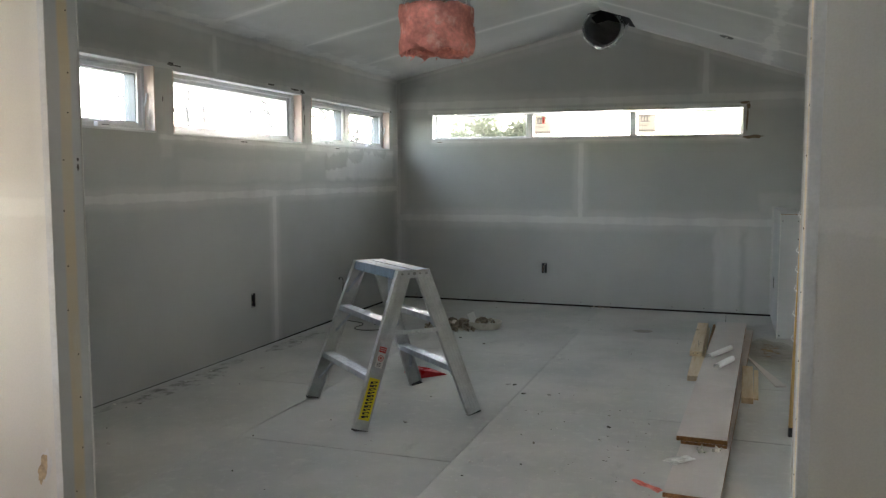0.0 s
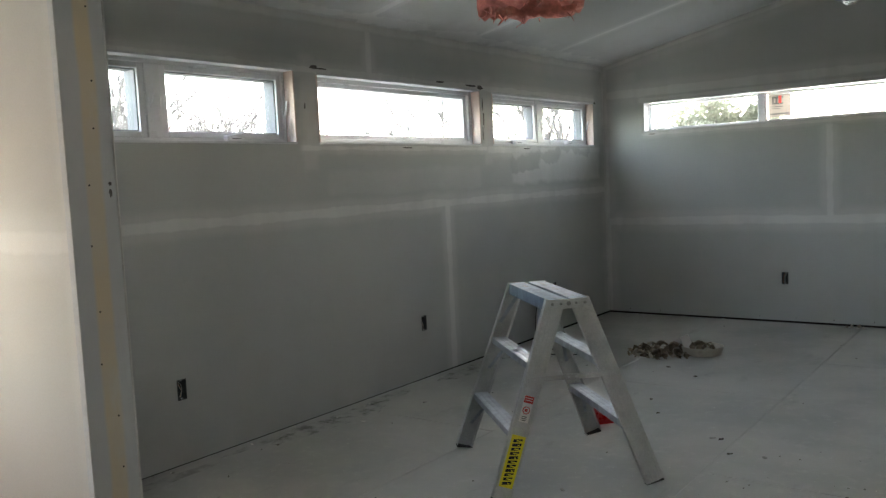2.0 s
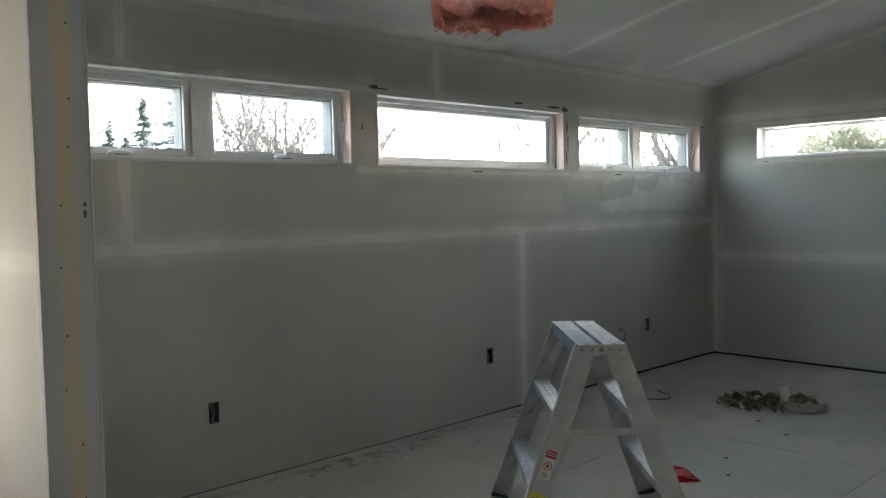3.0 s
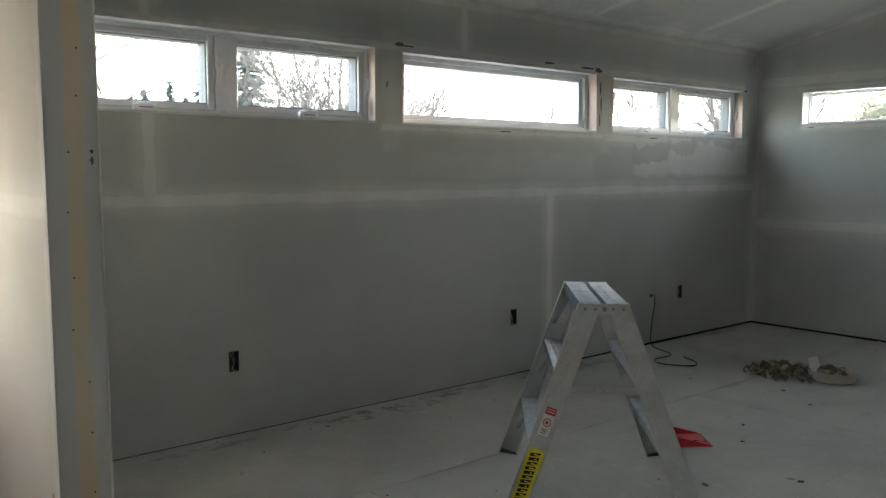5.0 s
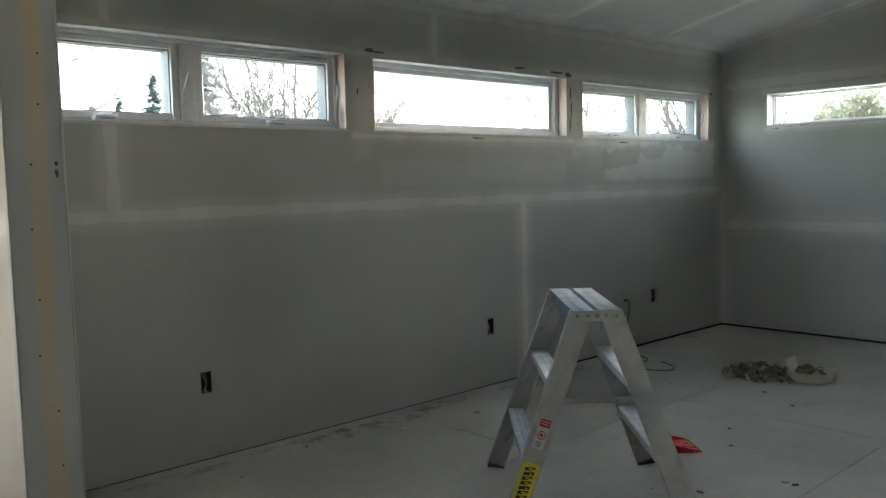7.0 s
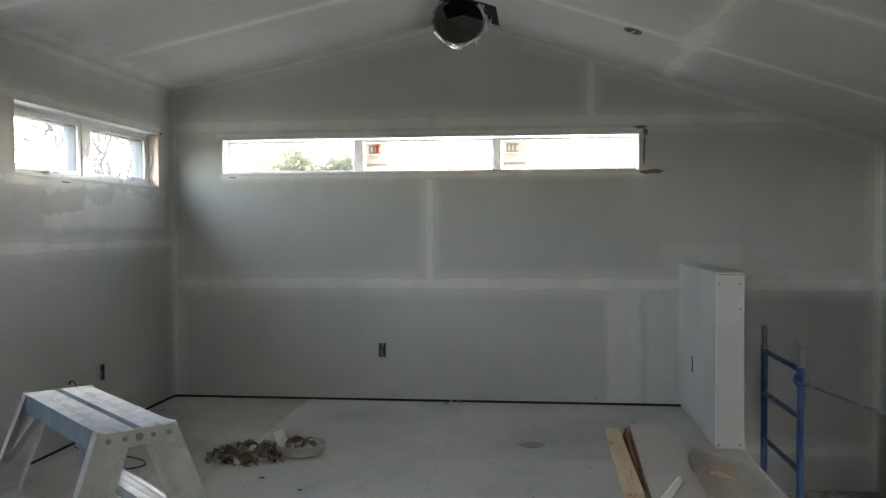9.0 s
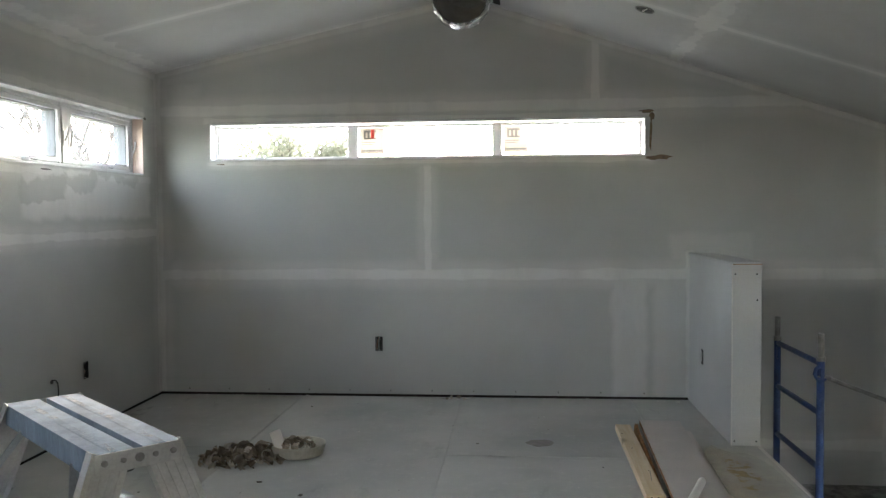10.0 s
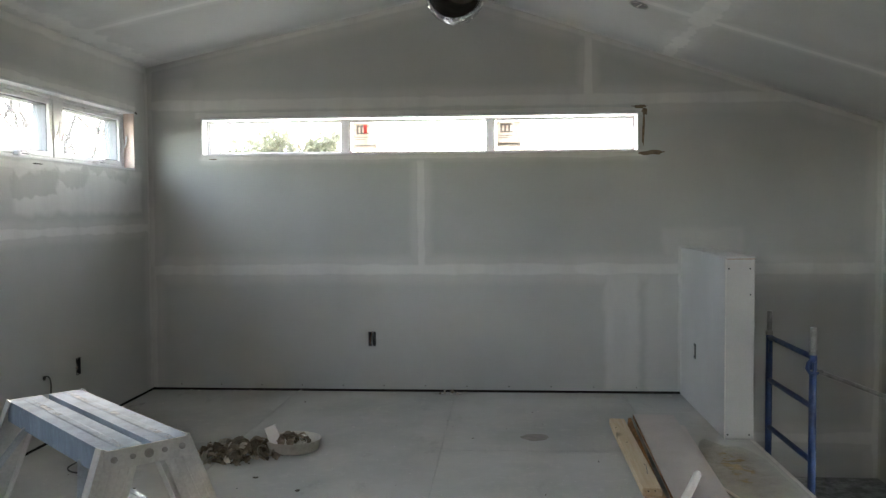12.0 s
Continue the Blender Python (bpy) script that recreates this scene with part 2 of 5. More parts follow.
M_GALV = plain("galvanised tube", (0.24, 0.24, 0.235), 0.45, 0.7, var=0.2, scale=20, dirt=(0.22, 0.2, 0.18))
M_PINK = plain("pink glass wool", (0.64, 0.25, 0.21), 0.95, var=0.30, scale=11, bump=1.0, fine=60, spec=0.1, dirt=(0.80, 0.52, 0.44))
M_FOIL = plain("crinkled foil", (0.75, 0.76, 0.78), 0.22, 1.0, var=0.08, scale=20, bump=0.8, fine=35)
M_DUCT = plain("galvanised duct", (0.48, 0.49, 0.49), 0.45, 0.55, var=0.15, scale=8)
M_DARK = plain("dark hole", (0.02, 0.02, 0.022), 0.9)
M_PINE = wood("pine lumber", (0.66, 0.54, 0.38), (0.56, 0.41, 0.25), 1)
M_STUD = wood("yellow pine lumber", (0.55, 0.37, 0.15), (0.38, 0.22, 0.07), 2)
M_BOARD = plain("white laminate", (0.52, 0.475, 0.45), 0.72, spec=0.25, var=0.06, scale=3, bump=0.06, by_object=0.03, dirt=(0.46, 0.42, 0.38))
M_FIBRE = plain("brown fibreboard", (0.28, 0.14, 0.055), 0.9, var=0.3, scale=30, bump=0.7, fine=120)
M_PAPER_W = plain("white paper", (0.76, 0.75, 0.73), 0.7, var=0.05)
M_CABLE = plain("black cable", (0.02, 0.02, 0.022), 0.5)
M_SHARD = plain("brown peelings", (0.25, 0.205, 0.155), 0.9, var=0.3, scale=18, bump=0.5, by_object=0.35, dirt=(0.46, 0.42, 0.36))
M_CREAM = plain("cream plastic", (0.60, 0.57, 0.49), 0.5, var=0.08, dirt=(0.46, 0.42, 0.34))
M_PALE = plain("pale peelings", (0.48, 0.44, 0.37), 0.9, var=0.2, scale=18, by_object=0.25)
M_SCRAP = plain("gypsum scrap", (0.5, 0.49, 0.46), 0.9, var=0.2, by_object=0.4)
M_DARK_SCRAP = plain("dark scrap", (0.10, 0.085, 0.07), 0.9, var=0.3, by_object=0.5)
M_BOX = plain("dark plastic box", (0.02, 0.021, 0.024), 0.6)
M_WIRE = plain("white wire", (0.5, 0.49, 0.46), 0.5)
M_COPPER = plain("bare copper", (0.5, 0.25, 0.12), 0.35, 1.0)
M_STAIN = plain("damp stain", (0.25, 0.235, 0.21), 0.75, var=0.15, scale=20)
M_TEAR = plain("torn brown paper", (0.17, 0.125, 0.085), 0.9, var=0.25, scale=40)
M_TORN = plain("torn tan paper", (0.38, 0.28, 0.16), 0.9, var=0.25, scale=40)
M_SCUFF = plain("dark scuff", (0.11, 0.10, 0.095), 0.9, var=0.4, scale=60)
M_BARK = plain("dark bark", (0.09, 0.08, 0.075), 0.95, var=0.3, scale=5, bump=0.6)
M_NEEDLE = foliage("spruce needles", (0.06, 0.075, 0.075), (0.13, 0.155, 0.165), 0.55)
M_LEAF = foliage("olive leaves", (0.09, 0.095, 0.06), (0.30, 0.30, 0.24), 0.5)
M_GROUND = plain("winter grass", (0.30, 0.275, 0.21), 0.95, var=0.3, scale=0.4)
M_STICKER = bpy.data.materials.new("clear label")
M_STICKER.use_nodes = True
_t = M_STICKER.node_tree
_tl, _tp, _mx = _t.nodes.new("ShaderNodeBsdfTranslucent"), _t.nodes.new("ShaderNodeBsdfTransparent"), _t.nodes.new("ShaderNodeMixShader")
_tl.inputs["Color"].default_value, _tp.inputs["Color"].default_value = (0.27, 0.255, 0.24, 1), (0.105, 0.101, 0.097, 1)
_mx.inputs[0].default_value = 0.3
_t.links.new(_tl.outputs[0], _mx.inputs[1])
_t.links.new(_tp.outputs[0], _mx.inputs[2])
_t.links.new(_mx.outputs[0], _t.nodes["Material Output"].inputs["Surface"])
M_PRINT = plain("grey print", (0.06, 0.06, 0.06), 0.6)
M_HALL_DARK = plain("brown sheathing", (0.24, 0.18, 0.11), 0.85, var=0.2, scale=5)
M_BEAD = plain("corner bead compound", (0.56, 0.55, 0.52), 0.7, var=0.08, scale=10)


# ---------------------------------------------------------------- builders
def mesh_of(name, bm, mat, smooth=False):
    bmesh.ops.recalc_face_normals(bm, faces=bm.faces[:])
    me = bpy.data.meshes.new(name)
    bm.to_mesh(me)
    bm.free()
    for m in mat if isinstance(mat, (list, tuple)) else [mat]:
        me.materials.append(m)
    if smooth:
        me.shade_smooth()
    return me


def part(name, bm, material, parent=None, label="", smooth=False):
    ob = new(name, mesh_of(name, bm, material, smooth))
    if parent is not None:
        ob.parent = parent
    return tagged(ob, label) if label else ob


def thing(name, at, label, category, group="", kind="", rz=0.0):
    ob = new(name)
    ob.empty_display_size = 0.05
    ob.matrix_basis = pose(*at, 0, 0, rz)
    return tagged(ob, label, category, group, kind)


def box(bm, lo, hi, bevel=0.0, m=None):
    lo, hi = Vector(lo), Vector(hi)
    made = bmesh.ops.create_cube(bm, size=1.0)["verts"]
    for v in made:
        v.co = Vector((lo[i] + (v.co[i] + 0.5) * (hi[i] - lo[i]) for i in range(3)))
    if bevel:
        edges = list({e for v in made for e in v.link_edges})
        made = list({v for f in bmesh.ops.bevel(bm, geom=edges, offset=bevel, segments=1, affect="EDGES")["faces"] for v in f.verts}
                    | {v for v in made if v.is_valid})
    if m is not None:
        bmesh.ops.transform(bm, matrix=m, verts=made)
    return made


def one_box(lo, hi, bevel=0.0, m=None):
    bm = bmesh.new()
    box(bm, lo, hi, bevel, m)
    return bm


def tube(bm, pts, radius, sides=8, radius_end=None, cap=True):
    pts = [Vector(p) for p in pts]
    rings = []
    side = None
    for i, p in enumerate(pts):
        d = (pts[min(i + 1, len(pts) - 1)] - pts[max(i - 1, 0)]).normalized()
        if side is None:
            side = d.orthogonal().normalized()
        side = (side - d * side.dot(d)).normalized()
        up = d.cross(side)
        r = radius if radius_end is None else radius + (radius_end - radius) * i / (len(pts) - 1)
        rings.append([bm.verts.new(p + (side * math.cos(a) + up * math.sin(a)) * r)
                      for a in (2 * math.pi * j / sides for j in range(sides))])
    for a, b in zip(rings, rings[1:]):
        for j in range(sides):
            bm.faces.new((a[j], a[(j + 1) % sides], b[(j + 1) % sides], b[j]))
    if cap:
        bm.faces.new(rings[0][::-1])
        bm.faces.new(rings[-1])
    return rings


def one_tube(pts, radius, sides=8, radius_end=None):
    bm = bmesh.new()
    tube(bm, pts, radius, sides, radius_end)
    return bm


def slab(us, vs, holes, top=None, thick=0.2, place=None):
    """A wall sheet cut on the lines us and vs, with rectangular holes (u0, u1, v0, v1), given thickness. top(u): its upper edge, where
    that slopes. place(u, v, d): world point at depth d behind the face."""
    us, vs = sorted(set(us) | {h for o in holes for h in o[:2]}), sorted(set(vs) | {h for o in holes for h in o[2:]})
    bm = bmesh.new()
    grid = {}

    def vert(i, j, d):
        key = (i, j, d)
        if key not in grid:
            v = vs[j]
            if top is not None:
                v = top(us[i]) if j == len(vs) - 1 else min(v, top(us[i]) - 0.01 * (len(vs) - 1 - j))
            grid[key] = bm.verts.new(place(us[i], v, d))
        return grid[key]

    solid = {}
    for i in range(len(us) - 1):
        for j in range(len(vs) - 1):
            cu, cv = (us[i] + us[i + 1]) / 2, (vs[j] + vs[j + 1]) / 2
            solid[i, j] = not any(a < cu < b and c < cv < e for a, b, c, e in holes)
    for (i, j), s in solid.items():
        if not s:
            continue
        for d in (0.0, thick):
            bm.faces.new([vert(i, j, d), vert(i + 1, j, d), vert(i + 1, j + 1, d), vert(i, j + 1, d)])
        for (ni, nj), (a, b) in (((i - 1, j), ((i, j), (i, j + 1))), ((i + 1, j), ((i + 1, j), (i + 1, j + 1))),
                                 ((i, j - 1), ((i, j), (i + 1, j))), ((i, j + 1), ((i, j + 1), (i + 1, j + 1)))):
            if not solid.get((ni, nj), False):
                bm.faces.new([vert(*a, 0.0), vert(*b, 0.0), vert(*b, thick), vert(*a, thick)])
    return bm


def extrude(profile, m, length):
    """A bar of one cross-section (x, y), along z of the pose m."""
    bm = bmesh.new()
    a = [bm.verts.new(m @ Vector((x, y, 0))) for x, y in profile]
    b = [bm.verts.new(m @ Vector((x, y, length))) for x, y in profile]
    bm.faces.new(a), bm.faces.new(b)
    for i in range(len(a)):
        j = (i + 1) % len(a)
        bm.faces.new((a[i], a[j], b[j], b[i]))
    return bm


def ribbed(half, y, ribs, rib, high):
    """The upper line of a ribbed channel, from -half to half."""
    out = [(-half, y)]
    for k in range(ribs):
        c = -half + (k + 0.5 + 0.25 * (ribs == 4)) * 2 * half / (ribs + 0.5 * (ribs == 4))
        out += [(c - rib, y), (c - rib * 0.7, y + high), (c + rib * 0.7, y + high), (c + rib, y)]
    return out + [(half, y)]


def structure(name, bm, mat, label, category="wall"):
    return tagged(part(name, bm, mat), label, category, kind="structure")


# ---------------------------------------------------------------- walls
WIN_A, WIN_B, WIN_C = (-5.905, -4.13), (-3.95, -2.182), (-2.014, -0.233)
WZ0, WZ1, WZ1_B, WZ1_C = 1.655, 2.095, 2.085, 2.074
BW = (0.408, 3.641, 1.765, 2.05)
EAST_WIN = (-3.6, -2.2, -0.48, 0.22)       # unseen, added low over the landing to light the stairs
# unseen hall window, added as the opening for the hall lamp
HALL_WIN = (-7.15, -6.5, 0.7, 1.8)
GAP = 0.018
OUT_L = [(-5.05, 0.39), (-3.016, 0.395), (-1.108, 0.39)]
OUT_B = [(1.684, 0.395)]
BOX_W, BOX_H = 0.056, 0.108


def outlet_hole(u, z):
    return (u - BOX_W / 2, u + BOX_W / 2, z - BOX_H / 2, z + BOX_H / 2)


M_WALL_L = drywall("taped board west", 1, [
    ("h", 1.235, 0.052, -6.0, 0.0), ("h", 2.43, 0.10, -6.0, 0.0), ("v", 0.0, 0.075, 0.0, 2.4),
    ("v", -2.668, 0.06, 0.0, 1.23), ("v", -3.457, 0.05, 2.1, 2.4), ("v", -5.458, 0.06, 1.23, 2.4),
    ("h", 1.62, 0.05, -2.1, -0.12), ("h", 1.63, 0.03, -4.1, -2.1), ("h", 2.10, 0.04, -5.9, -0.2)],
    patches=[(-1.75, -0.12, 1.34, 1.66, 0.75), (-3.9, -2.2, 1.33, 1.50, 0.22), (-2.15, -2.02, 1.5, 2.2, 0.35), (-4.09, -3.95, 1.5, 2.2, 0.35)],
    damp=[(-1.76, -1.28, 1.44, 1.60, 0.5), (-1.34, -0.92, 1.52, 1.64, 0.42), (-0.95, -0.3, 1.58, 1.66, 0.35)])
M_WALL_B = drywall("taped board north", 0, [
    ("h", 0.914, 0.075, 0.0, 5.4), ("h", 2.145, 0.075, 0.0, 4.75), ("v", 2.057, 0.06, 0.914, 1.73), ("v", 3.278, 0.06, 2.145, 2.75),
    ("v", 0.0, 0.075, 0.0, 2.5), ("v", 5.345, 0.08, -0.6, 2.0), ("v", 3.955, 0.06, 0.0, 1.08), ("h", -0.31, 0.075, 3.9, 5.4),
    ("r", (Z_EAVE, (RIDGE_Z - Z_EAVE) / RIDGE_X), 0.085, 0.0, RIDGE_X), ("r", (RIDGE_Z - RIDGE_X * (Z_EAVE_R - RIDGE_Z) / (XR - RIDGE_X), (Z_EAVE_R - RIDGE_Z) / (XR - RIDGE_X)), 0.085, RIDGE_X, 5.4),
    ("h", 2.07, 0.03, 0.35, 3.7), ("h", 1.745, 0.03, 0.4, 3.7)],
    patches=[(3.385, 3.67, 0.02, 0.92, 0.6), (3.70, 4.0, 0.02, 0.94, 0.42), (3.8, 4.4, 1.0, 1.22, 0.3), (0.02, 0.35, 2.2, 2.36, 0.25)])
M_RAKE = drywall("taped board ceiling", 1, [
    ("v", y, 0.055, -9.0, 9.0) for y in (-1.13, -2.35, -3.55, -4.77, -5.95)] + [("v", 0.0, 0.07, -9, 9), ("h", 2.447, 0.024, -11, 0.0), ("h", RIDGE_Z, 0.022, -11, 0.0)], paper=(0.49, 0.497, 0.49), mud=(0.66, 0.66, 0.645))
# paper and mud paler and warmer than elsewhere, warm hall light put into them
M_WALL_P = drywall("taped board partition", 0, [("h", 1.26, 0.075, 0.0, 5.4), ("v", OPEN_L, 0.05, 0.0, 2.2), ("v", OPEN_R, 0.05, 0.0, 2.2)],
                   paper=(0.57, 0.54, 0.475), mud=(0.67, 0.64, 0.575))
M_WALL_S = drywall("taped board side", 1, [("h", 0.914, 0.075, -6.1, 0.0), ("v", 0.0, 0.08, -0.6, 2.2), ("h", 1.23, 0.07, -11, -6.2)])
M_HALF = drywall("primed board", 1, [("v", 0.0, 0.05, 0.0, 1.1)], paper=(0.48, 0.485, 0.48), mud=(0.55, 0.55, 0.53))

def low_edge(y):
    """Height of the board's lower edge over the floor: tight by the doorway, open by the far corner."""
    return 0.0035 + 0.0135 * min(1.0, max(0.0, (y + 3.3) / 2.0))


structure("wall_west", slab([YH, -3.3, -1.3, 0.20], [GAP, 2.45], [(*w, WZ0, z) for w, z in ((WIN_A, WZ1), (WIN_B, WZ1_B), (WIN_C, WZ1_C))] + [HALL_WIN] + [outlet_hole(*o) for o in OUT_L],
                            place=lambda u, v, d: (-d, u, low_edge(u) if v < GAP + 0.001 else v)), M_WALL_L, "grey plasterboard wall with taped and mudded joints, unpainted")
WALL_N = structure("wall_north", slab([0.0, RIDGE_X, XR + 0.2], [LOW, GAP, 3.2], [BW, (0.0, 4.108, LOW, GAP)] + [outlet_hole(*o) for o in OUT_B],
                             top=lambda u: ceiling_z(min(u, XR)) + 0.02, place=lambda u, v, d: (u, d, v)), M_WALL_B,
          "grey plasterboard gable wall with taped joints and a window strip")
for _i in range(12):
    part("screw", one_tube([(0.22 + 0.31 * _i, 0.0005, 0.045), (0.22 + 0.31 * _i, -0.0012, 0.045)], 0.0045, 8), M_DARK, WALL_N, "dark drywall screw head")
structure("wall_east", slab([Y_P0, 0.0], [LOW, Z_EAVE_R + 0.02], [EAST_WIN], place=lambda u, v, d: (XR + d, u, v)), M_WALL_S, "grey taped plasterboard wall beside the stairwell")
structure("wall_partition", slab([0.0, RIDGE_X, XR], [0.0, 3.2], [(OPEN_L - 0.0112, OPEN_R + 0.0112, 0.0, OPEN_H)], thick=Y_P1 - Y_P0 - 0.002,
                                 top=lambda u: ceiling_z(u) + 0.02, place=lambda u, v, d: (u, Y_P0 + d, v)), M_WALL_P,
          "plasterboard partition with a wide open doorway, joints taped")
# unseen hall walls, coloured dark brown to hold back bounced light
structure("wall_hall", slab([0.0, XR], [0.0, 2.5], [], place=lambda u, v, d: (u, YH - d, v)), M_HALL_DARK, "plain unpainted sheathing wall closing the hall")
structure("wall_hall_east", slab([YH, Y_P0], [LOW, Z_EAVE_R + 0.02], [], place=lambda u, v, d: (XR + d, u, v)), M_HALL_DARK, "plain unpainted sheathing wall closing the hall")

# plates in the gap under the boards, the gap's shade put into their colour
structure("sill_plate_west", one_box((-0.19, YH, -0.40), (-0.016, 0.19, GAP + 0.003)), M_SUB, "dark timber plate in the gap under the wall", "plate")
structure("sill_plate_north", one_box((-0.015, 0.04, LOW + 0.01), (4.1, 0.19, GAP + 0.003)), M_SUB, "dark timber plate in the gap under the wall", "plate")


# ceilings
def ceiling_slope(x0, x1, y0, y1):
    bm = bmesh.new()
    a = [(x0, y0), (x1, y0), (x1, y1), (x0, y1)]
    lo = [bm.verts.new((x, y, ceiling_z(max(0, min(x, XR))))) for x, y in a]
    hi = [bm.verts.new((x, y, ceiling_z(max(0, min(x, XR))) + 0.2)) for x, y in a]
    bm.faces.new(lo[::-1])
    bm.faces.new(hi)
    for i in range(4):
        bm.faces.new((lo[i], lo[(i + 1) % 4], hi[(i + 1) % 4], hi[i]))
    return bm


structure("ceiling_west_slope", ceiling_slope(0.0, RIDGE_X, YH, 0.0), M_RAKE, "grey plasterboard sloping ceiling with taped joints", "ceiling")
structure("ceiling_east_slope", ceiling_slope(RIDGE_X, XR, YH, 0.0), M_RAKE, "grey plasterboard sloping ceiling with taped joints", "ceiling")

# opening of the partition: end faces of raw board with a yellow strip of bare stud, and metal beads
M_END = Mat("bare jamb face", (0.4, 0.41, 0.40), 0.8, spec=0.2)
_s = M_END.t.nodes.new("ShaderNodeSeparateXYZ")
M_END.link(M_END.coords(), _s.inputs[0])
_w = M_END.math("MULTIPLY", M_END.math("SUBTRACT", M_END.noise(3.0, 3, 0.5, (1, 1, 0.5)), 0.5), 0.035)
_d = M_END.math("ABSOLUTE", M_END.math("ADD", M_END.math("SUBTRACT", _s.outputs[1], -6.117), _w))
_n = M_END.step(M_END.noise(1.7, 4, 0.6), 0.3, 0.62, 0.4, 0.8)
_c = M_END.mix(M_END.math("MULTIPLY", M_END.step(_d, 0.020, 0.036, 1.0, 0.0), _n), (0.52, 0.525, 0.515), (0.66, 0.53, 0.31))
_e = M_END.mix(M_END.step(M_END.noise(8, 5, 0.7, (1, 1, 0.3)), 0.5, 0.75, 0.0, 0.5), _c, (0.62, 0.62, 0.60))
M_END.color(_e).bump(M_END.noise(40, 4), 0.35, 0.003)


def jamb_face(name, x, side):
    lo, hi = sorted((x, x - side * 0.011))
    ob = structure(name, one_box((lo, Y_P0 + 0.003, 0.0), (hi, Y_P1 - 0.003, OPEN_H - 0.002)), M_END.m, "bare end of the partition with a yellowed stud strip and screws", "jamb")
    for y, n in ((Y_P0, "corner_bead"), (Y_P1, "corner_bead")):
        s = 1 if y == Y_P1 else -1
        bm = bmesh.new()
        box(bm, (min(x, x - side * 0.028), y + (s * 0.001 if s > 0 else -0.003), 0.0), (max(x, x - side * 0.028), y + (0.003 if s > 0 else -0.001), OPEN_H), 0.0008)
        tube(bm, [(x + side * 0.0015, y + s * 0.001, 0.0), (x + side * 0.0015, y + s * 0.001, OPEN_H)], 0.0028, 8)
        part(n, bm, M_BEAD, ob, "cream corner bead")
    rnd = random.Random(int(x * 100))
    for i in range(11):
        z = 0.12 + i * 0.185 + rnd.uniform(-0.03, 0.03)
        y = -6.12 + rnd.choice((-0.022, 0.018)) + rnd.uniform(-0.006, 0.006)
        bm = bmesh.new()
        tube(bm, [(x - side * 0.001, y, z), (x + side * 0.0012, y, z)], 0.0032, 8)
        part("screw", bm, M_DARK, ob, "dark drywall screw head")
    return ob


jamb_face("jamb_west", OPEN_L, 1)
jamb_face("jamb_east", OPEN_R, -1)
structure("jamb_head", one_box((OPEN_L, Y_P0 + 0.003, OPEN_H - 0.012), (OPEN_R, Y_P1 - 0.003, OPEN_H)), M_BEAD, "bare head of the doorway", "jamb")

# half wall beside the stairs
half = structure("half_wall", one_box((3.943, -1.204, 0.004), (4.107, -0.001, 1.058), 0.002), M_HALF, "white plasterboard half wall beside the stairwell")
part("cap", one_box((3.939, -1.208, 1.058), (4.111, -0.001, 1.07), 0.002), M_HALF, half, "thin white top board")
part("cap_edge", one_box((3.9405, -1.2068, 1.0545), (4.1095, -1.2045, 1.0585)), M_FIBRE, half, "thin brown edge under the top board")
part("corner_bead", one_tube([(3.9425, -1.2045, 0.004), (3.9425, -1.2045, 1.058)], 0.004, 6), M_BEAD, half)
for _x, _z in ((3.965, 1.0), (4.085, 1.0), (4.088, 0.85), (4.088, 0.03), (3.965, 0.03)):
    part("screw", one_tube([(_x - 0.005, -1.2035, _z), (_x - 0.005, -1.2055, _z)], 0.005, 8), M_DARK, half, "dark drywall screw head")

# ---------------------------------------------------------------- windows
def frame_ring(bm, a0, a1, z0, z1, w, d0, d1, put, bevel=0.003, ws=None):
    """A rectangular frame of width w between depths d0 and d1; ws: the width of its uprights."""
    s = ws or w
    for lo, hi in (((a0, z0), (a0 + s, z1)), ((a1 - s, z0), (a1, z1)), ((a0 + s, z0), (a1 - s, z0 + w)), ((a0 + s, z1 - w), (a1 - s, z1))):
        p, q = put(lo[0], d0, lo[1]), put(hi[0], d1, hi[1])
        box(bm, [min(p[i], q[i]) for i in range(3)], [max(p[i], q[i]) for i in range(3)], bevel)


def put_west(a, d, z):
    return (-d, a, z)


def put_east(a, d, z):
    return (XR + d, a, z)


def put_north(a, d, z):
    return (a, d, z)


def between(put, a0, d0, z0, a1, d1, z1, bevel=0.0):
    p, q = put(a0, d0, z0), put(a1, d1, z1)
    return one_box([min(p[i], q[i]) for i in range(3)], [max(p[i], q[i]) for i in range(3)], bevel)


def liner(win, put, a0, a1, z0, z1, depth, mat):
    t = 0.012
    for n, lo, hi in (("jamb_liner", (a0 + 0.001, z0 + t), (a0 + t, z1 - t)), ("jamb_liner", (a1 - t, z0 + t), (a1 - 0.001, z1 - t)),
                      ("head_liner", (a0 + 0.001, z1 - t), (a1 - 0.001, z1 - 0.001)), ("window_sill", (a0 + 0.001, z0 + 0.001), (a1 - 0.001, z0 + t))):
        part(n, between(put, lo[0], -0.002, lo[1], hi[0], depth, hi[1], 0.0012), mat if n == "jamb_liner" else M_WHITE_JAMB, win, "pale wooden jamb extension" if mat is M_JAMB and n == "jamb_liner" else "")


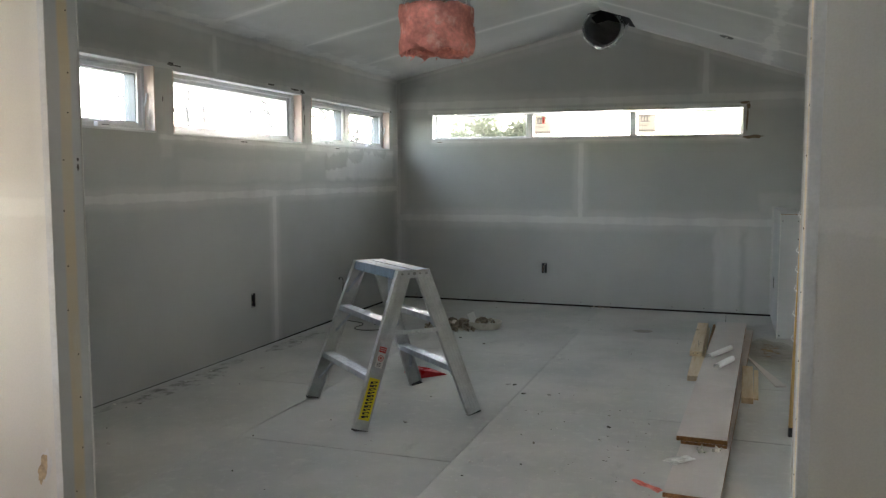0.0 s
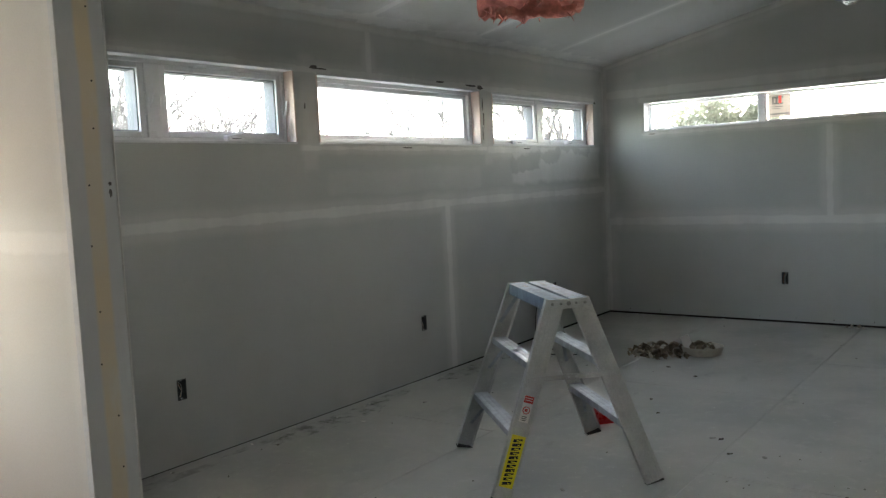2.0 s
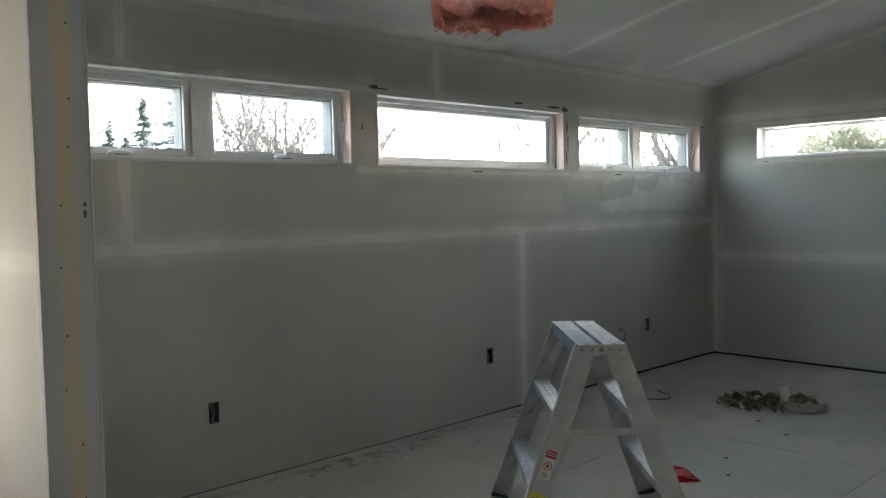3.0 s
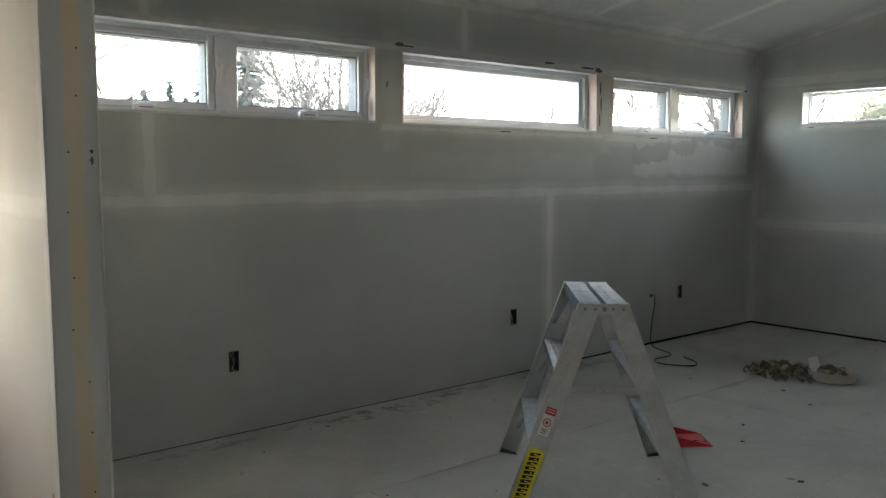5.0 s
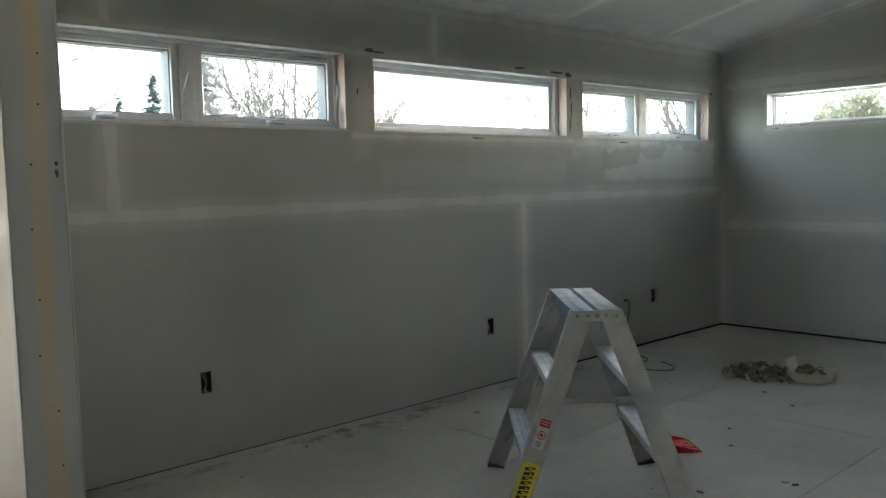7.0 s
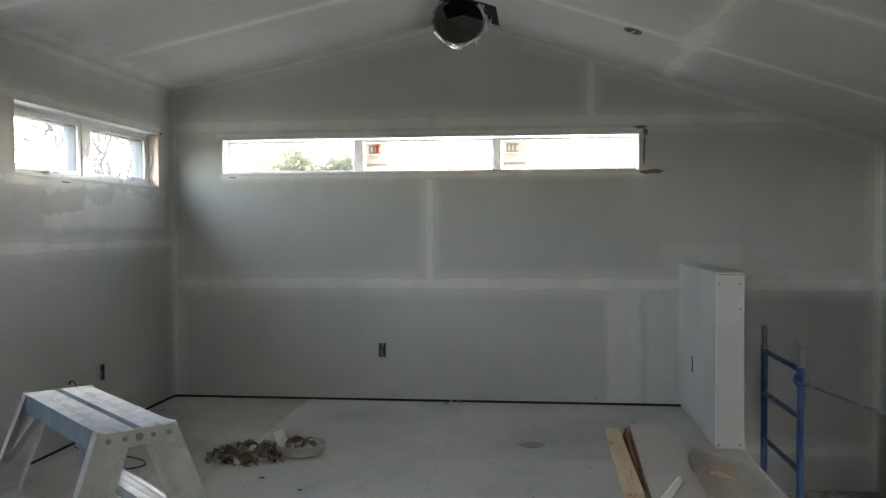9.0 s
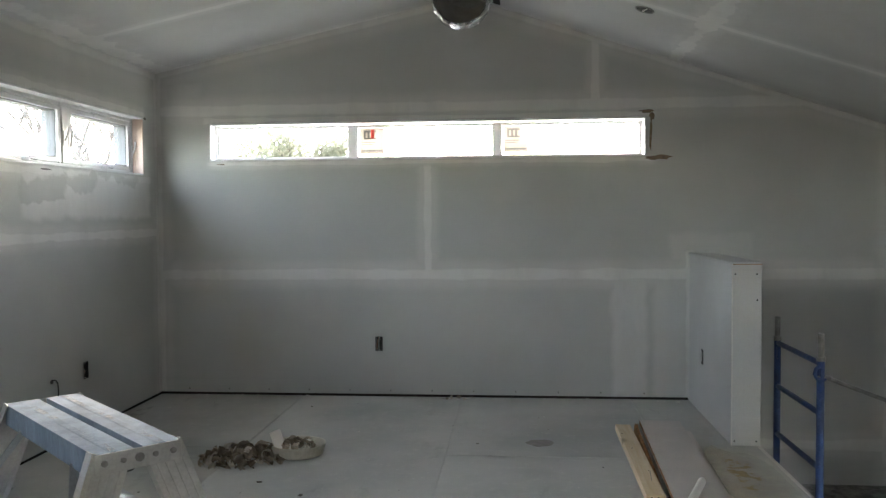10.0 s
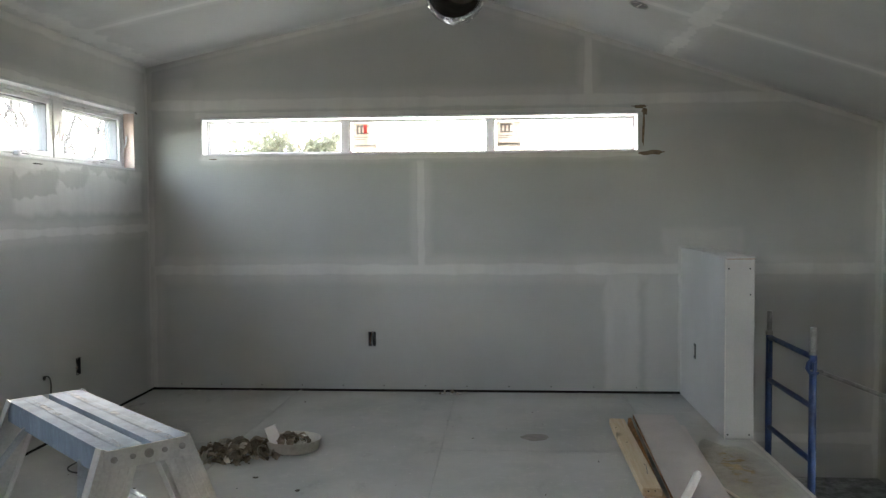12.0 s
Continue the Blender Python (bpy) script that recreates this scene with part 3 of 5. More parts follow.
def crank(win, put, a, z, d):
    bm = bmesh.new()
    p = Vector(put(a, d, z))
    lo, hi = put(a - 0.058, d - 0.042, z - 0.016), put(a + 0.058, d, z + 0.018)
    box(bm, [min(lo[i], hi[i]) for i in range(3)], [max(lo[i], hi[i]) for i in range(3)], 0.008)
    h = part("crank_base", bm, M_VINYL, win, "white window crank cover")
    part("crank_handle", one_tube([put(a - 0.04, d - 0.040, z + 0.012), put(a - 0.01, d - 0.047, z + 0.020), put(a + 0.045, d - 0.044, z + 0.008)], 0.0055, 6), M_VINYL, h)
    part("crank_slot", between(put, a - 0.03, d - 0.0428, z - 0.002, a + 0.035, d - 0.0415, z + 0.003), M_GASKET, h)


def lever(win, put, a, z, d, tilt):
    plate = part("lock_plate", between(put, a - 0.011, d - 0.006, z - 0.05, a + 0.011, d, z + 0.045, 0.003), M_VINYL, win)
    part("lock_lever", one_tube([put(a, d - 0.01, z - 0.02), put(a + tilt * 0.3, d - 0.022, z + 0.01), put(a + tilt, d - 0.028, z + 0.065)], 0.006, 6), M_VINYL, plate)


def casement(name, put, a0, a1, z0, z1, label):
    win = thing(name, (0, 0, 0), label, "window", kind="structure")
    fd0, fd1 = 0.075, 0.195
    liner(win, put, a0, a1, z0, z1, fd0, M_JAMB)
    bm = bmesh.new()
    frame_ring(bm, a0 + 0.012, a1 - 0.012, z0 + 0.012, z1 - 0.012, 0.020, fd0, fd1, put)
    part("window_frame", bm, M_VINYL, win)
    mid = (a0 + a1) / 2
    part("mullion", between(put, mid - 0.06, fd0 - 0.001, z0 + 0.032, mid + 0.028, fd1, z1 - 0.032, 0.003), M_VINYL, win)
    for s0, s1 in ((a0 + 0.032, mid - 0.06), (mid + 0.028, a1 - 0.032)):
        bm = bmesh.new()
        frame_ring(bm, s0 + 0.002, s1 - 0.002, z0 + 0.034, z1 - 0.034, 0.030, fd0 + 0.006, fd1 - 0.01, put, ws=0.036)
        sash = part("sash", bm, M_VINYL, win)
        bm = bmesh.new()
        frame_ring(bm, s0 + 0.038, s1 - 0.038, z0 + 0.064, z1 - 0.064, 0.006, fd0 + 0.022, fd1 - 0.012, put, 0.0)
        part("gasket", bm, M_GASKET, sash, "grey glazing gasket")
        pane = part("pane", between(put, s0 + 0.040, 0.122, z0 + 0.066, s1 - 0.040, 0.126, z1 - 0.066), M_GLASS, sash)
        pane.visible_shadow = False
        crank(win, put, (s0 + s1) / 2 + 0.02, z0 + 0.030, fd0)
    lever(win, put, mid - 0.045, (z0 + z1) / 2 - 0.02, fd0, 0.02)
    lever(win, put, mid + 0.014, (z0 + z1) / 2 - 0.05, fd0, -0.004)
    lever(win, put, a1 - 0.028, (z0 + z1) / 2 - 0.03, fd0, 0.004)
    return win


def fixed_light(name, put, a0, a1, z0, z1, label, bars, mat, frame=0.045, fd0=0.105, side=None, pane_at=0.152):
    side = side or frame
    win = thing(name, (0, 0, 0), label, "window", kind="structure")
    liner(win, put, a0, a1, z0, z1, fd0, mat)
    bm = bmesh.new()
    frame_ring(bm, a0 + 0.012, a1 - 0.012, z0 + 0.012, z1 - 0.012, frame * 0.5, fd0, 0.195, put, ws=side * 0.5)
    part("window_frame", bm, M_VINYL, win)
    edges = [a0 + 0.012 + side * 0.5] + [e for b in bars for e in b] + [a1 - 0.012 - side * 0.5]
    for b0, b1 in bars:
        part("mullion", between(put, b0 + 0.012, fd0 + 0.001, z0 + 0.012 + frame * 0.5, b1 - 0.012, 0.194, z1 - 0.012 - frame * 0.5, 0.003), M_VINYL, win)
    for s0, s1 in zip(edges[::2], edges[1::2]):
        k0, k1 = z0 + 0.012 + frame * 0.5, z1 - 0.012 - frame * 0.5
        bm = bmesh.new()
        frame_ring(bm, s0 - (0.012 if s0 != edges[0] else 0), s1 + (0.012 if s1 != edges[-1] else 0), k0, k1, frame * 0.5, fd0 + 0.02, 0.19, put, ws=side * 0.5)
        stop = part("glazing_stop", bm, M_VINYL, win)
        pane = part("pane", between(put, s0, pane_at, k0 + 0.002, s1, pane_at + 0.004, k1 - 0.002), M_GLASS, stop)
        pane.visible_shadow = False
    return win


casement("window_1", put_west, *WIN_A, WZ0, WZ1, "white vinyl casement window with two sashes and raw jambs")
fixed_light("window_2", put_west, *WIN_B, WZ0, WZ1_B, "wide fixed white vinyl window with raw wooden jambs", [], M_JAMB, 0.056, 0.075, 0.085, 0.122)
casement("window_3", put_west, *WIN_C, WZ0, WZ1_C, "white vinyl casement window with two sashes and cranks")
W4 = fixed_light("window_4", put_north, *BW, "long white strip window of three panes with factory labels",
                 [(1.440, 1.520), (2.530, 2.606)], M_WHITE_JAMB, 0.022, 0.10)
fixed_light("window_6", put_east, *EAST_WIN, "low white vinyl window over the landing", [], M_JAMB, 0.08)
fixed_light("window_5", put_west, *HALL_WIN, "white window of the hall", [], M_JAMB, 0.08)


def sticker(x, red):
    s = part("factory_label", one_box((x, 0.1490, 1.815), (x + 0.19, 0.1505, 2.012)), M_STICKER, W4, "translucent factory label with grey print")
    bars = [(0.03, 0.125, 0.165, 0.180), (0.03, 0.045, 0.125, 0.165), (0.06, 0.075, 0.125, 0.165), (0.09, 0.105, 0.125, 0.165), (0.03, 0.125, 0.113, 0.125),
            (0.02, 0.12, 0.088, 0.094), (0.02, 0.10, 0.072, 0.077), (0.015, 0.175, 0.020, 0.034)]
    for a, b, c, d in bars:
        part("print_bar", one_box((x + a, 0.1478, 1.815 + c), (x + b, 0.1488, 1.815 + d)), M_PRINT, s)
    if red:
        part("print_bar", one_box((x + 0.085, 0.1465, 1.935), (x + 0.11, 0.1475, 2.0)), M_RED, s, "red printed bar")


sticker(1.528, True)
sticker(2.612, False)


# torn paper and dark scuffs on the board round the windows
def tear(put, u, z, ru, rz, mat, label, seed, lean=0.0, d=-0.0011):
    bm = bmesh.new()
    n, ring = 26, []
    for j in range(n):
        a = 2 * math.pi * j / n
        k = 1 + 0.55 * noise.noise(Vector((math.cos(a) * 1.9, math.sin(a) * 1.9, seed * 3.1)))
        ring.append((u + ru * math.cos(a) * k + lean * math.sin(a), z + rz * math.sin(a) * k))
    front = [bm.verts.new(put(a, d, h)) for a, h in ring]
    back = [bm.verts.new(put(a, 0.0004, h)) for a, h in ring]
    bm.faces.new(front), bm.faces.new(back[::-1])
    for j in range(n):
        bm.faces.new((front[j], front[(j + 1) % n], back[(j + 1) % n], back[j]))
    structure("paper_tear", bm, mat, label, "paper tear")


BROWN_TEAR, SCUFF = "torn brown board paper beside the window", "dark ragged scuff on the board beside the window"
for _i, (_u, _z, _ru, _rz, _ln) in enumerate(((3.735, 1.757, 0.095, 0.017, 0.02), (3.672, 1.93, 0.009, 0.11, 0.004), (3.645, 2.088, 0.05, 0.012, 0.0), (3.68, 2.05, 0.018, 0.03, 0.0), (0.50, 1.742, 0.03, 0.004, 0.0))):
    tear(put_north, _u, _z, _ru, _rz, M_TEAR, BROWN_TEAR, _i, _ln)
for _i, (_u, _z, _ru, _rz) in enumerate(((-3.965, 2.118, 0.03, 0.012), (-3.90, 2.112, 0.05, 0.005), (-2.69, 2.112, 0.05, 0.006), (-2.30, 2.108, 0.07, 0.007), (-2.17, 2.10, 0.035, 0.018), (-2.148, 1.98, 0.008, 0.05),
                                         (-2.14, 1.86, 0.007, 0.06), (-2.155, 1.75, 0.006, 0.05), (-4.055, 1.88, 0.005, 0.018), (-0.20, 2.07, 0.02, 0.01), (-1.5, 1.632, 0.06, 0.004), (-3.1, 1.636, 0.05, 0.004))):
    tear(put_west, _u, _z, _ru, _rz, M_SCUFF, SCUFF, 20 + _i)


def put_partition(a, d, z):
    return (a, Y_P0 + d, z)


def put_jamb(a, d, z):
    return (OPEN_L - d, a, z)


for _y, _z, _h in ((-6.066, 1.44, 0.007), (-6.066, 1.41, 0.014)):
    tear(put_jamb, _y, _z, 0.005, _h, M_SCUFF, "dark scuff on the jamb of the doorway", 3)
tear(put_partition, 1.058, 0.245, 0.020, 0.052, M_TORN, "torn tan board paper low on the partition", 7, 0.012)
tear(put_partition, 1.078, 0.265, 0.028, 0.060, M_BEAD, "pale skimmed patch beside the torn paper", 9, 0.0, -0.0007)

# ---------------------------------------------------------------- outlet boxes
def outlet(put, u, z, n, wires):
    b = thing("outlet_box", put(u, 0, z), "open dark electrical box with loose wires in the wall", "outlet box", "outlet boxes in the walls")
    o = Vector(put(u, 0, z))

    def loc(a, d, h):
        return Vector(put(u + a, d, z + h)) - o
    w, h, dep = BOX_W / 2 - 0.0006, BOX_H / 2 - 0.0006, 0.07
    bm = bmesh.new()
    for lo, hi in (((-w, -0.001, -h), (-w + 0.003, dep, h)), ((w - 0.003, -0.001, -h), (w, dep, h)), ((-w + 0.003, -0.001, -h), (w - 0.003, dep, -h + 0.003)),
                   ((-w + 0.003, -0.001, h - 0.003), (w - 0.003, dep, h)), ((-w + 0.003, dep - 0.004, -h + 0.003), (w - 0.003, dep, h - 0.003))):
        p, q = loc(*lo), loc(*hi)
        box(bm, [min(p[i], q[i]) for i in range(3)], [max(p[i], q[i]) for i in range(3)])
    part("box", bm, M_BOX, b)
    rnd = random.Random(n)
    for k in range(wires):
        a = rnd.uniform(-0.012, 0.012)
        pts = [loc(a, 0.06, 0.04), loc(a + rnd.uniform(-.01, .01), 0.025, 0.02), loc(a + rnd.uniform(-.008, .008), 0.012, -0.01), loc(a + rnd.uniform(-.01, .01), 0.02, -0.042)]
        part("wire", one_tube(pts, 0.0016, 5), M_COPPER if k == 2 else M_WIRE, b)
    for s in (-1, 1):
        part("ear", one_tube([loc(0, 0.004, s * (h - 0.006)), loc(0, 0.012, s * (h - 0.006))], 0.004, 6), M_STEEL, b, "metal screw tab")


for _i, (_u, _z) in enumerate(OUT_L):
    outlet(put_west, _u, _z, _i, 3)
outlet(put_north, *OUT_B[0], 7, 3)
# on the half wall: a shallow surface box
_b = thing("outlet_box", (3.9425, -0.461, 0.394), "small dark electrical box on the half wall", "outlet box", "outlet boxes in the walls")
part("box", one_box((-0.004, -0.024, -0.05), (-0.0002, 0.024, 0.05), 0.001), M_BOX, _b)
part("wire", one_tube([(-0.006, 0.006, -0.03), (-0.008, -0.004, 0.01), (-0.006, 0.004, 0.035)], 0.002, 5), M_WIRE, _b)

# ---------------------------------------------------------------- stairwell
structure("landing", one_box((FLOOR_EDGE - 0.25, -4.15, LOW - 0.15), (XR, 0.0, LOW)), M_CONCRETE, "rough grey concrete landing below the floor", "landing")
structure("wall_stair_side", one_box((FLOOR_EDGE - 0.12, -4.15, LOW), (FLOOR_EDGE - 0.012, 0.0, -0.03)), M_WALL_S, "plasterboard side of the stairwell under the floor")
structure("wall_stair_end", one_box((FLOOR_EDGE, -4.27, LOW), (XR, -4.15, -0.03)), M_WALL_S, "plasterboard end of the stairwell under the floor")


def scaffold():
    s = thing("scaffold_frame", (4.39, -0.96, LOW), "blue painted steel scaffold frame standing in the stairwell", "scaffold")
    H = 1.13
    for y in (-0.38, 0.38):
        p = part("post", one_tube([(0, y, 0), (0, y, H)], 0.0215, 14), M_BLUE, s, smooth=False)
        part("spigot", one_tube([(0, y, H), (0, y, H + 0.15)], 0.0165, 12), M_GALV, p, "bare steel coupling pin")
        part("collar", one_tube([(0, y, H - 0.005), (0, y, H + 0.02)], 0.024, 12), M_GALV, p)
        part("base_plate", one_box((-0.06, y - 0.06, 0), (0.06, y + 0.06, 0.008), 0.002), M_GALV, p)
        part("brace_lock", one_box((-0.012, y - 0.035 if y > 0 else y - 0.03, H - 0.12), (0.012, y - 0.018 if y > 0 else y + 0.03, H - 0.04), 0.004), M_BLUE, p)
    for z in (H - 0.02, 0.83, 0.52, 0.2):
        part("rung", one_tube([(0, -0.38, z), (0, 0.38, z)], 0.0165, 10), M_BLUE, s)
    part("cross_brace", one_tube([(0.03, -0.36, 1.03), (0.5, -0.352, 0.85), (0.95, -0.34, 0.60), (0.9499, -0.34, 0.598)], 0.012, 8), M_GALV, s, "grey galvanised brace tube")
    part("brace_hook", one_tube([(-0.012, -0.40, 1.10), (-0.035, -0.405, 1.085), (-0.042, -0.405, 1.055), (-0.028, -0.405, 1.03), (0.02, -0.40, 1.028)], 0.011, 8), M_BLUE, s, "curved blue brace lock")
    part("brace_pin", one_tube([(-0.02, -0.4, 1.035), (0.045, -0.4, 1.035)], 0.01, 8), M_GALV, s)


scaffold()


# ---------------------------------------------------------------- step stand
def veil(name, color, low, high, most, spot=None):
    """Thin dirt that lets the floor through in patches."""
    k = Mat(name, color, 0.9, spec=0.1)
    a = k.step(k.noise(11.0, 5, 0.65), low, high, 0.0, most)
    if spot:
        sep = k.t.nodes.new("ShaderNodeSeparateXYZ")
        k.link(k.coords(), sep.inputs[0])
        dx, dy = (k.math("DIVIDE", k.math("SUBTRACT", sep.outputs[i], spot[i]), spot[2 + i]) for i in (0, 1))
        r = k.math("SQRT", k.math("ADD", k.math("MULTIPLY", dx, dx), k.math("MULTIPLY", dy, dy)))
        a = k.math("MULTIPLY", a, k.step(r, 0.1, 0.9, 1.0, 0.0))
    k.put(k.b.inputs["Alpha"], a)
    return k.m


M_WORN = veil("worn bright metal", (0.50, 0.54, 0.60), 0.45, 0.62, 0.5)


def ladder():
    L = thing("step_stand", (1.650, -4.152, 0), "double-sided aluminium step stand with paint splashes and a yellow label", "ladder", rz=-42.7)
    H = 0.857
    TU, TV, FU, FV = 0.324, 0.053, 0.396, 0.360     # half sizes to the rail centres at the top and at the floor

    def rail_at(su, sv, z):
        f = 1 - z / H
        return Vector((su * (TU + (FU - TU) * f), sv * (TV + (FV - TV) * f), z))

    wide = 0.084
    for su in (-1, 1):
        for sv in (-1, 1):
            a, b = rail_at(su, sv, 0.012), rail_at(su, sv, H - 0.012)
            d = (b - a).normalized()
            out = Vector((su, 0, 0))
            across = d.cross(out).normalized()
            out = across.cross(d).normalized()
            if out.x * su < 0:
                out = -out
            m = Matrix((across, out, d)).transposed().to_4x4()
            m.translation = a
            ln = (b - a).length
            h = wide / 2
            bm = extrude(ribbed(h, 0.0, 4, 0.002, 0.0012) + [(h, -0.032), (h - 0.003, -0.032), (h - 0.003, -0.003), (-h + 0.003, -0.003), (-h + 0.003, -0.032), (-h, -0.032)], m, ln)
            leg = part("leg", bm, M_ALU_DULL, L, "aluminium channel leg with paint splashes")
            ft = bmesh.new()
            m2 = m.copy()
            m2.translation = Vector((a.x, a.y, 0))
            box(ft, (-wide / 2 - 0.002, -0.034, 0.0), (wide / 2 + 0.002, 0.004, 0.010), 0.002, m2)
            for v in ft.verts:
                v.co.z = max(v.co.z, 0.0)
            part("foot", ft, M_RUBBER, leg, "dark rubber foot")
            for k in (-0.02, 0.02):
                p = m @ Vector((k, 0.0, 0.02))
                part("rivet", one_tube([p, p + out * 0.003], 0.004, 6), M_STEEL, leg)
            if su == 1 and sv == -1:
                # yellow maker's label with dark slanted bars, and a warning sticker
                lab = part("label", one_box((-0.032, 0.001, 0.055), (0.032, 0.0018, 0.285), 0.0, m), M_YELLOW, leg, "yellow label with slanted black print")
                for k in range(11):
                    bm2 = bmesh.new()
                    z0 = 0.068 + k * 0.0188
                    box(bm2, (-0.020, 0.0019, z0), (0.020, 0.0026, z0 + 0.0132), 0.0)
                    for v in bm2.verts:
                        v.co.z += v.co.x * 0.22
                    cut = k % 3
                    bmesh.ops.transform(bm2, matrix=m, verts=bm2.verts[:])
                    part("print_bar", bm2, M_BLACK, lab)
                    bm3 = one_box((-0.006 if cut else 0.004, 0.00265, z0 + 0.004), (0.02 if cut else 0.012, 0.003, z0 + 0.009), 0.0, m)
                    part("print_gap", bm3, M_YELLOW, lab)
                st = part("warning_sticker", one_box((-0.022, 0.001, 0.345), (0.022, 0.0018, 0.462), 0.0, m), M_LABEL, leg, "white warning sticker with red print")
                part("print_bar", one_box((-0.021, 0.0019, 0.430), (0.021, 0.0024, 0.461), 0.0, m), M_RED, st)
                for z in (0.440, 0.450):
                    part("print_bar", one_box((-0.016, 0.0025, z), (0.016, 0.0028, z + 0.003), 0.0, m), M_LABEL, st)
                ring = bmesh.new()
                pts = [m @ Vector((0.0155 * math.cos(q), 0.002, 0.398 + 0.0155 * math.sin(q))) for q in (2 * math.pi * j / 16 for j in range(17))]
                tube(ring, pts, 0.0024, 4)
                part("print_ring", ring, M_RED, st)
                part("print_bar", one_box((-0.007, 0.0019, 0.392), (0.006, 0.0024, 0.404), 0.0, m), M_RED, st)
                for z in (0.352, 0.360, 0.368):
                    part("print_bar", one_box((-0.014, 0.0019, z), (0.010, 0.0023, z + 0.003), 0.0, m), M_PRINT, st)
    # treads, each a channel with a ribbed top
    for sv in (-1, 1):
        for z in (0.288, 0.578):
            c0, c1 = rail_at(-1, sv, z), rail_at(1, sv, z)
            y, x0, x1 = c0.y, c0.x + 0.004, c1.x - 0.004
            m = Matrix(((0, 0, 1, x0), (1, 0, 0, y), (0, 1, 0, z), (0, 0, 0, 1)))
            h = 0.036
            bm = extrude(ribbed(h, 0.0, 3, 0.008, 0.0012) + [(h, -0.031), (h - 0.003, -0.031), (h - 0.003, -0.004), (-h + 0.003, -0.004), (-h + 0.003, -0.031), (-h, -0.031)], m, x1 - x0)
            tr = part("tread", bm, M_ALU, L, "worn bright aluminium tread")
            for su in (-1, 1):
                e = rail_at(su, sv, z - 0.16)
                top = Vector((c1.x * su - su * 0.13, y, z - 0.030))
                part("brace", one_box_between(top, Vector((e.x - su * 0.012, e.y, e.z)), 0.009, 0.0015), M_ALU, tr, "thin flat diagonal brace")
    for s in (-1, 1):
        m = Matrix(((0, 0, 1, -0.328), (1, 0, 0, s * 0.052), (0, 1, 0, H - 0.002), (0, 0, 0, 1)))
        h = 0.042
        d0, d1 = (0.055, 0.03) if s > 0 else (0.03, 0.055)
        bm = extrude(ribbed(h, 0.0, 1, 0.011, 0.0008) + [(h, -d0), (h - 0.003, -d0), (h - 0.003, -0.004), (-h + 0.003, -0.004), (-h + 0.003, -d1), (-h, -d1)], m, 0.656)
        tp = part("top_board", bm, M_TOP, L, "scuffed aluminium top board")
        part("worn_streak", one_box((-0.32, s * 0.052 - 0.006, H - 0.0012), (0.32, s * 0.052 + 0.008, H - 0.0006)), M_WORN, tp, "bare bright worn streak")
        for su in (-1, 1):
            e = rail_at(su, s, H - 0.2)
            part("brace", one_box_between(Vector((su * 0.19, s * 0.088, H - 0.05)), Vector((e.x - su * 0.012, e.y + s * 0.02, e.z)), 0.010, 0.0015), M_ALU, tp, "thin flat diagonal brace")
    for su in (-1, 1):
        lo, hi = sorted((su * 0.328, su * 0.332))
        ep = part("end_plate", one_box((lo, -0.095, H - 0.045), (hi, 0.095, H - 0.002), 0.001), M_ALU_DULL, L)
        for yy, r in ((-0.075, 0.007), (-0.035, 0.006), (0.0, 0.010), (0.035, 0.006), (0.075, 0.007)):
            part("bolt", one_tube([(su * 0.332, yy, H - 0.022), (su * 0.3355, yy, H - 0.022)], r, 10), M_GALV, ep)
        # hinged spreader between the two legs of one end
        if su < 0:
            continue
        z = 0.515
        a, b = rail_at(su, -1, z), rail_at(su, 1, z)
        x = a.x + su * 0.004
        lo, hi = sorted((x, x + su * 0.003))
        sp = part("spreader", one_box((lo, a.y - 0.03, z - 0.012), (hi, 0.02, z + 0.012), 0.001), M_ALU_DULL, L, "flat hinged spreader bar")
        lo, hi = sorted((x + su * 0.0035, x + su * 0.0065))
        part("spreader_half", one_box((lo, -0.03, z - 0.012), (hi, b.y + 0.03, z + 0.012), 0.001), M_ALU_DULL, sp)
        for yy in (a.y, -0.022, 0.012, b.y):
            part("bolt", one_tube([(x + su * 0.006, yy, z), (x + su * 0.010, yy, z)], 0.005, 8), M_STEEL, sp)


def one_box_between(a, b, w, t):
    """A flat bar from a to b."""
    d = (b - a).normalized()
    s = Vector((0, 1, 0)).cross(d).normalized()
    m = Matrix((s, d.cross(s), d)).transposed().to_4x4()
    m.translation = a
    return one_box((-t, -w, 0), (t, w, (b - a).length), 0.0, m)


ladder()


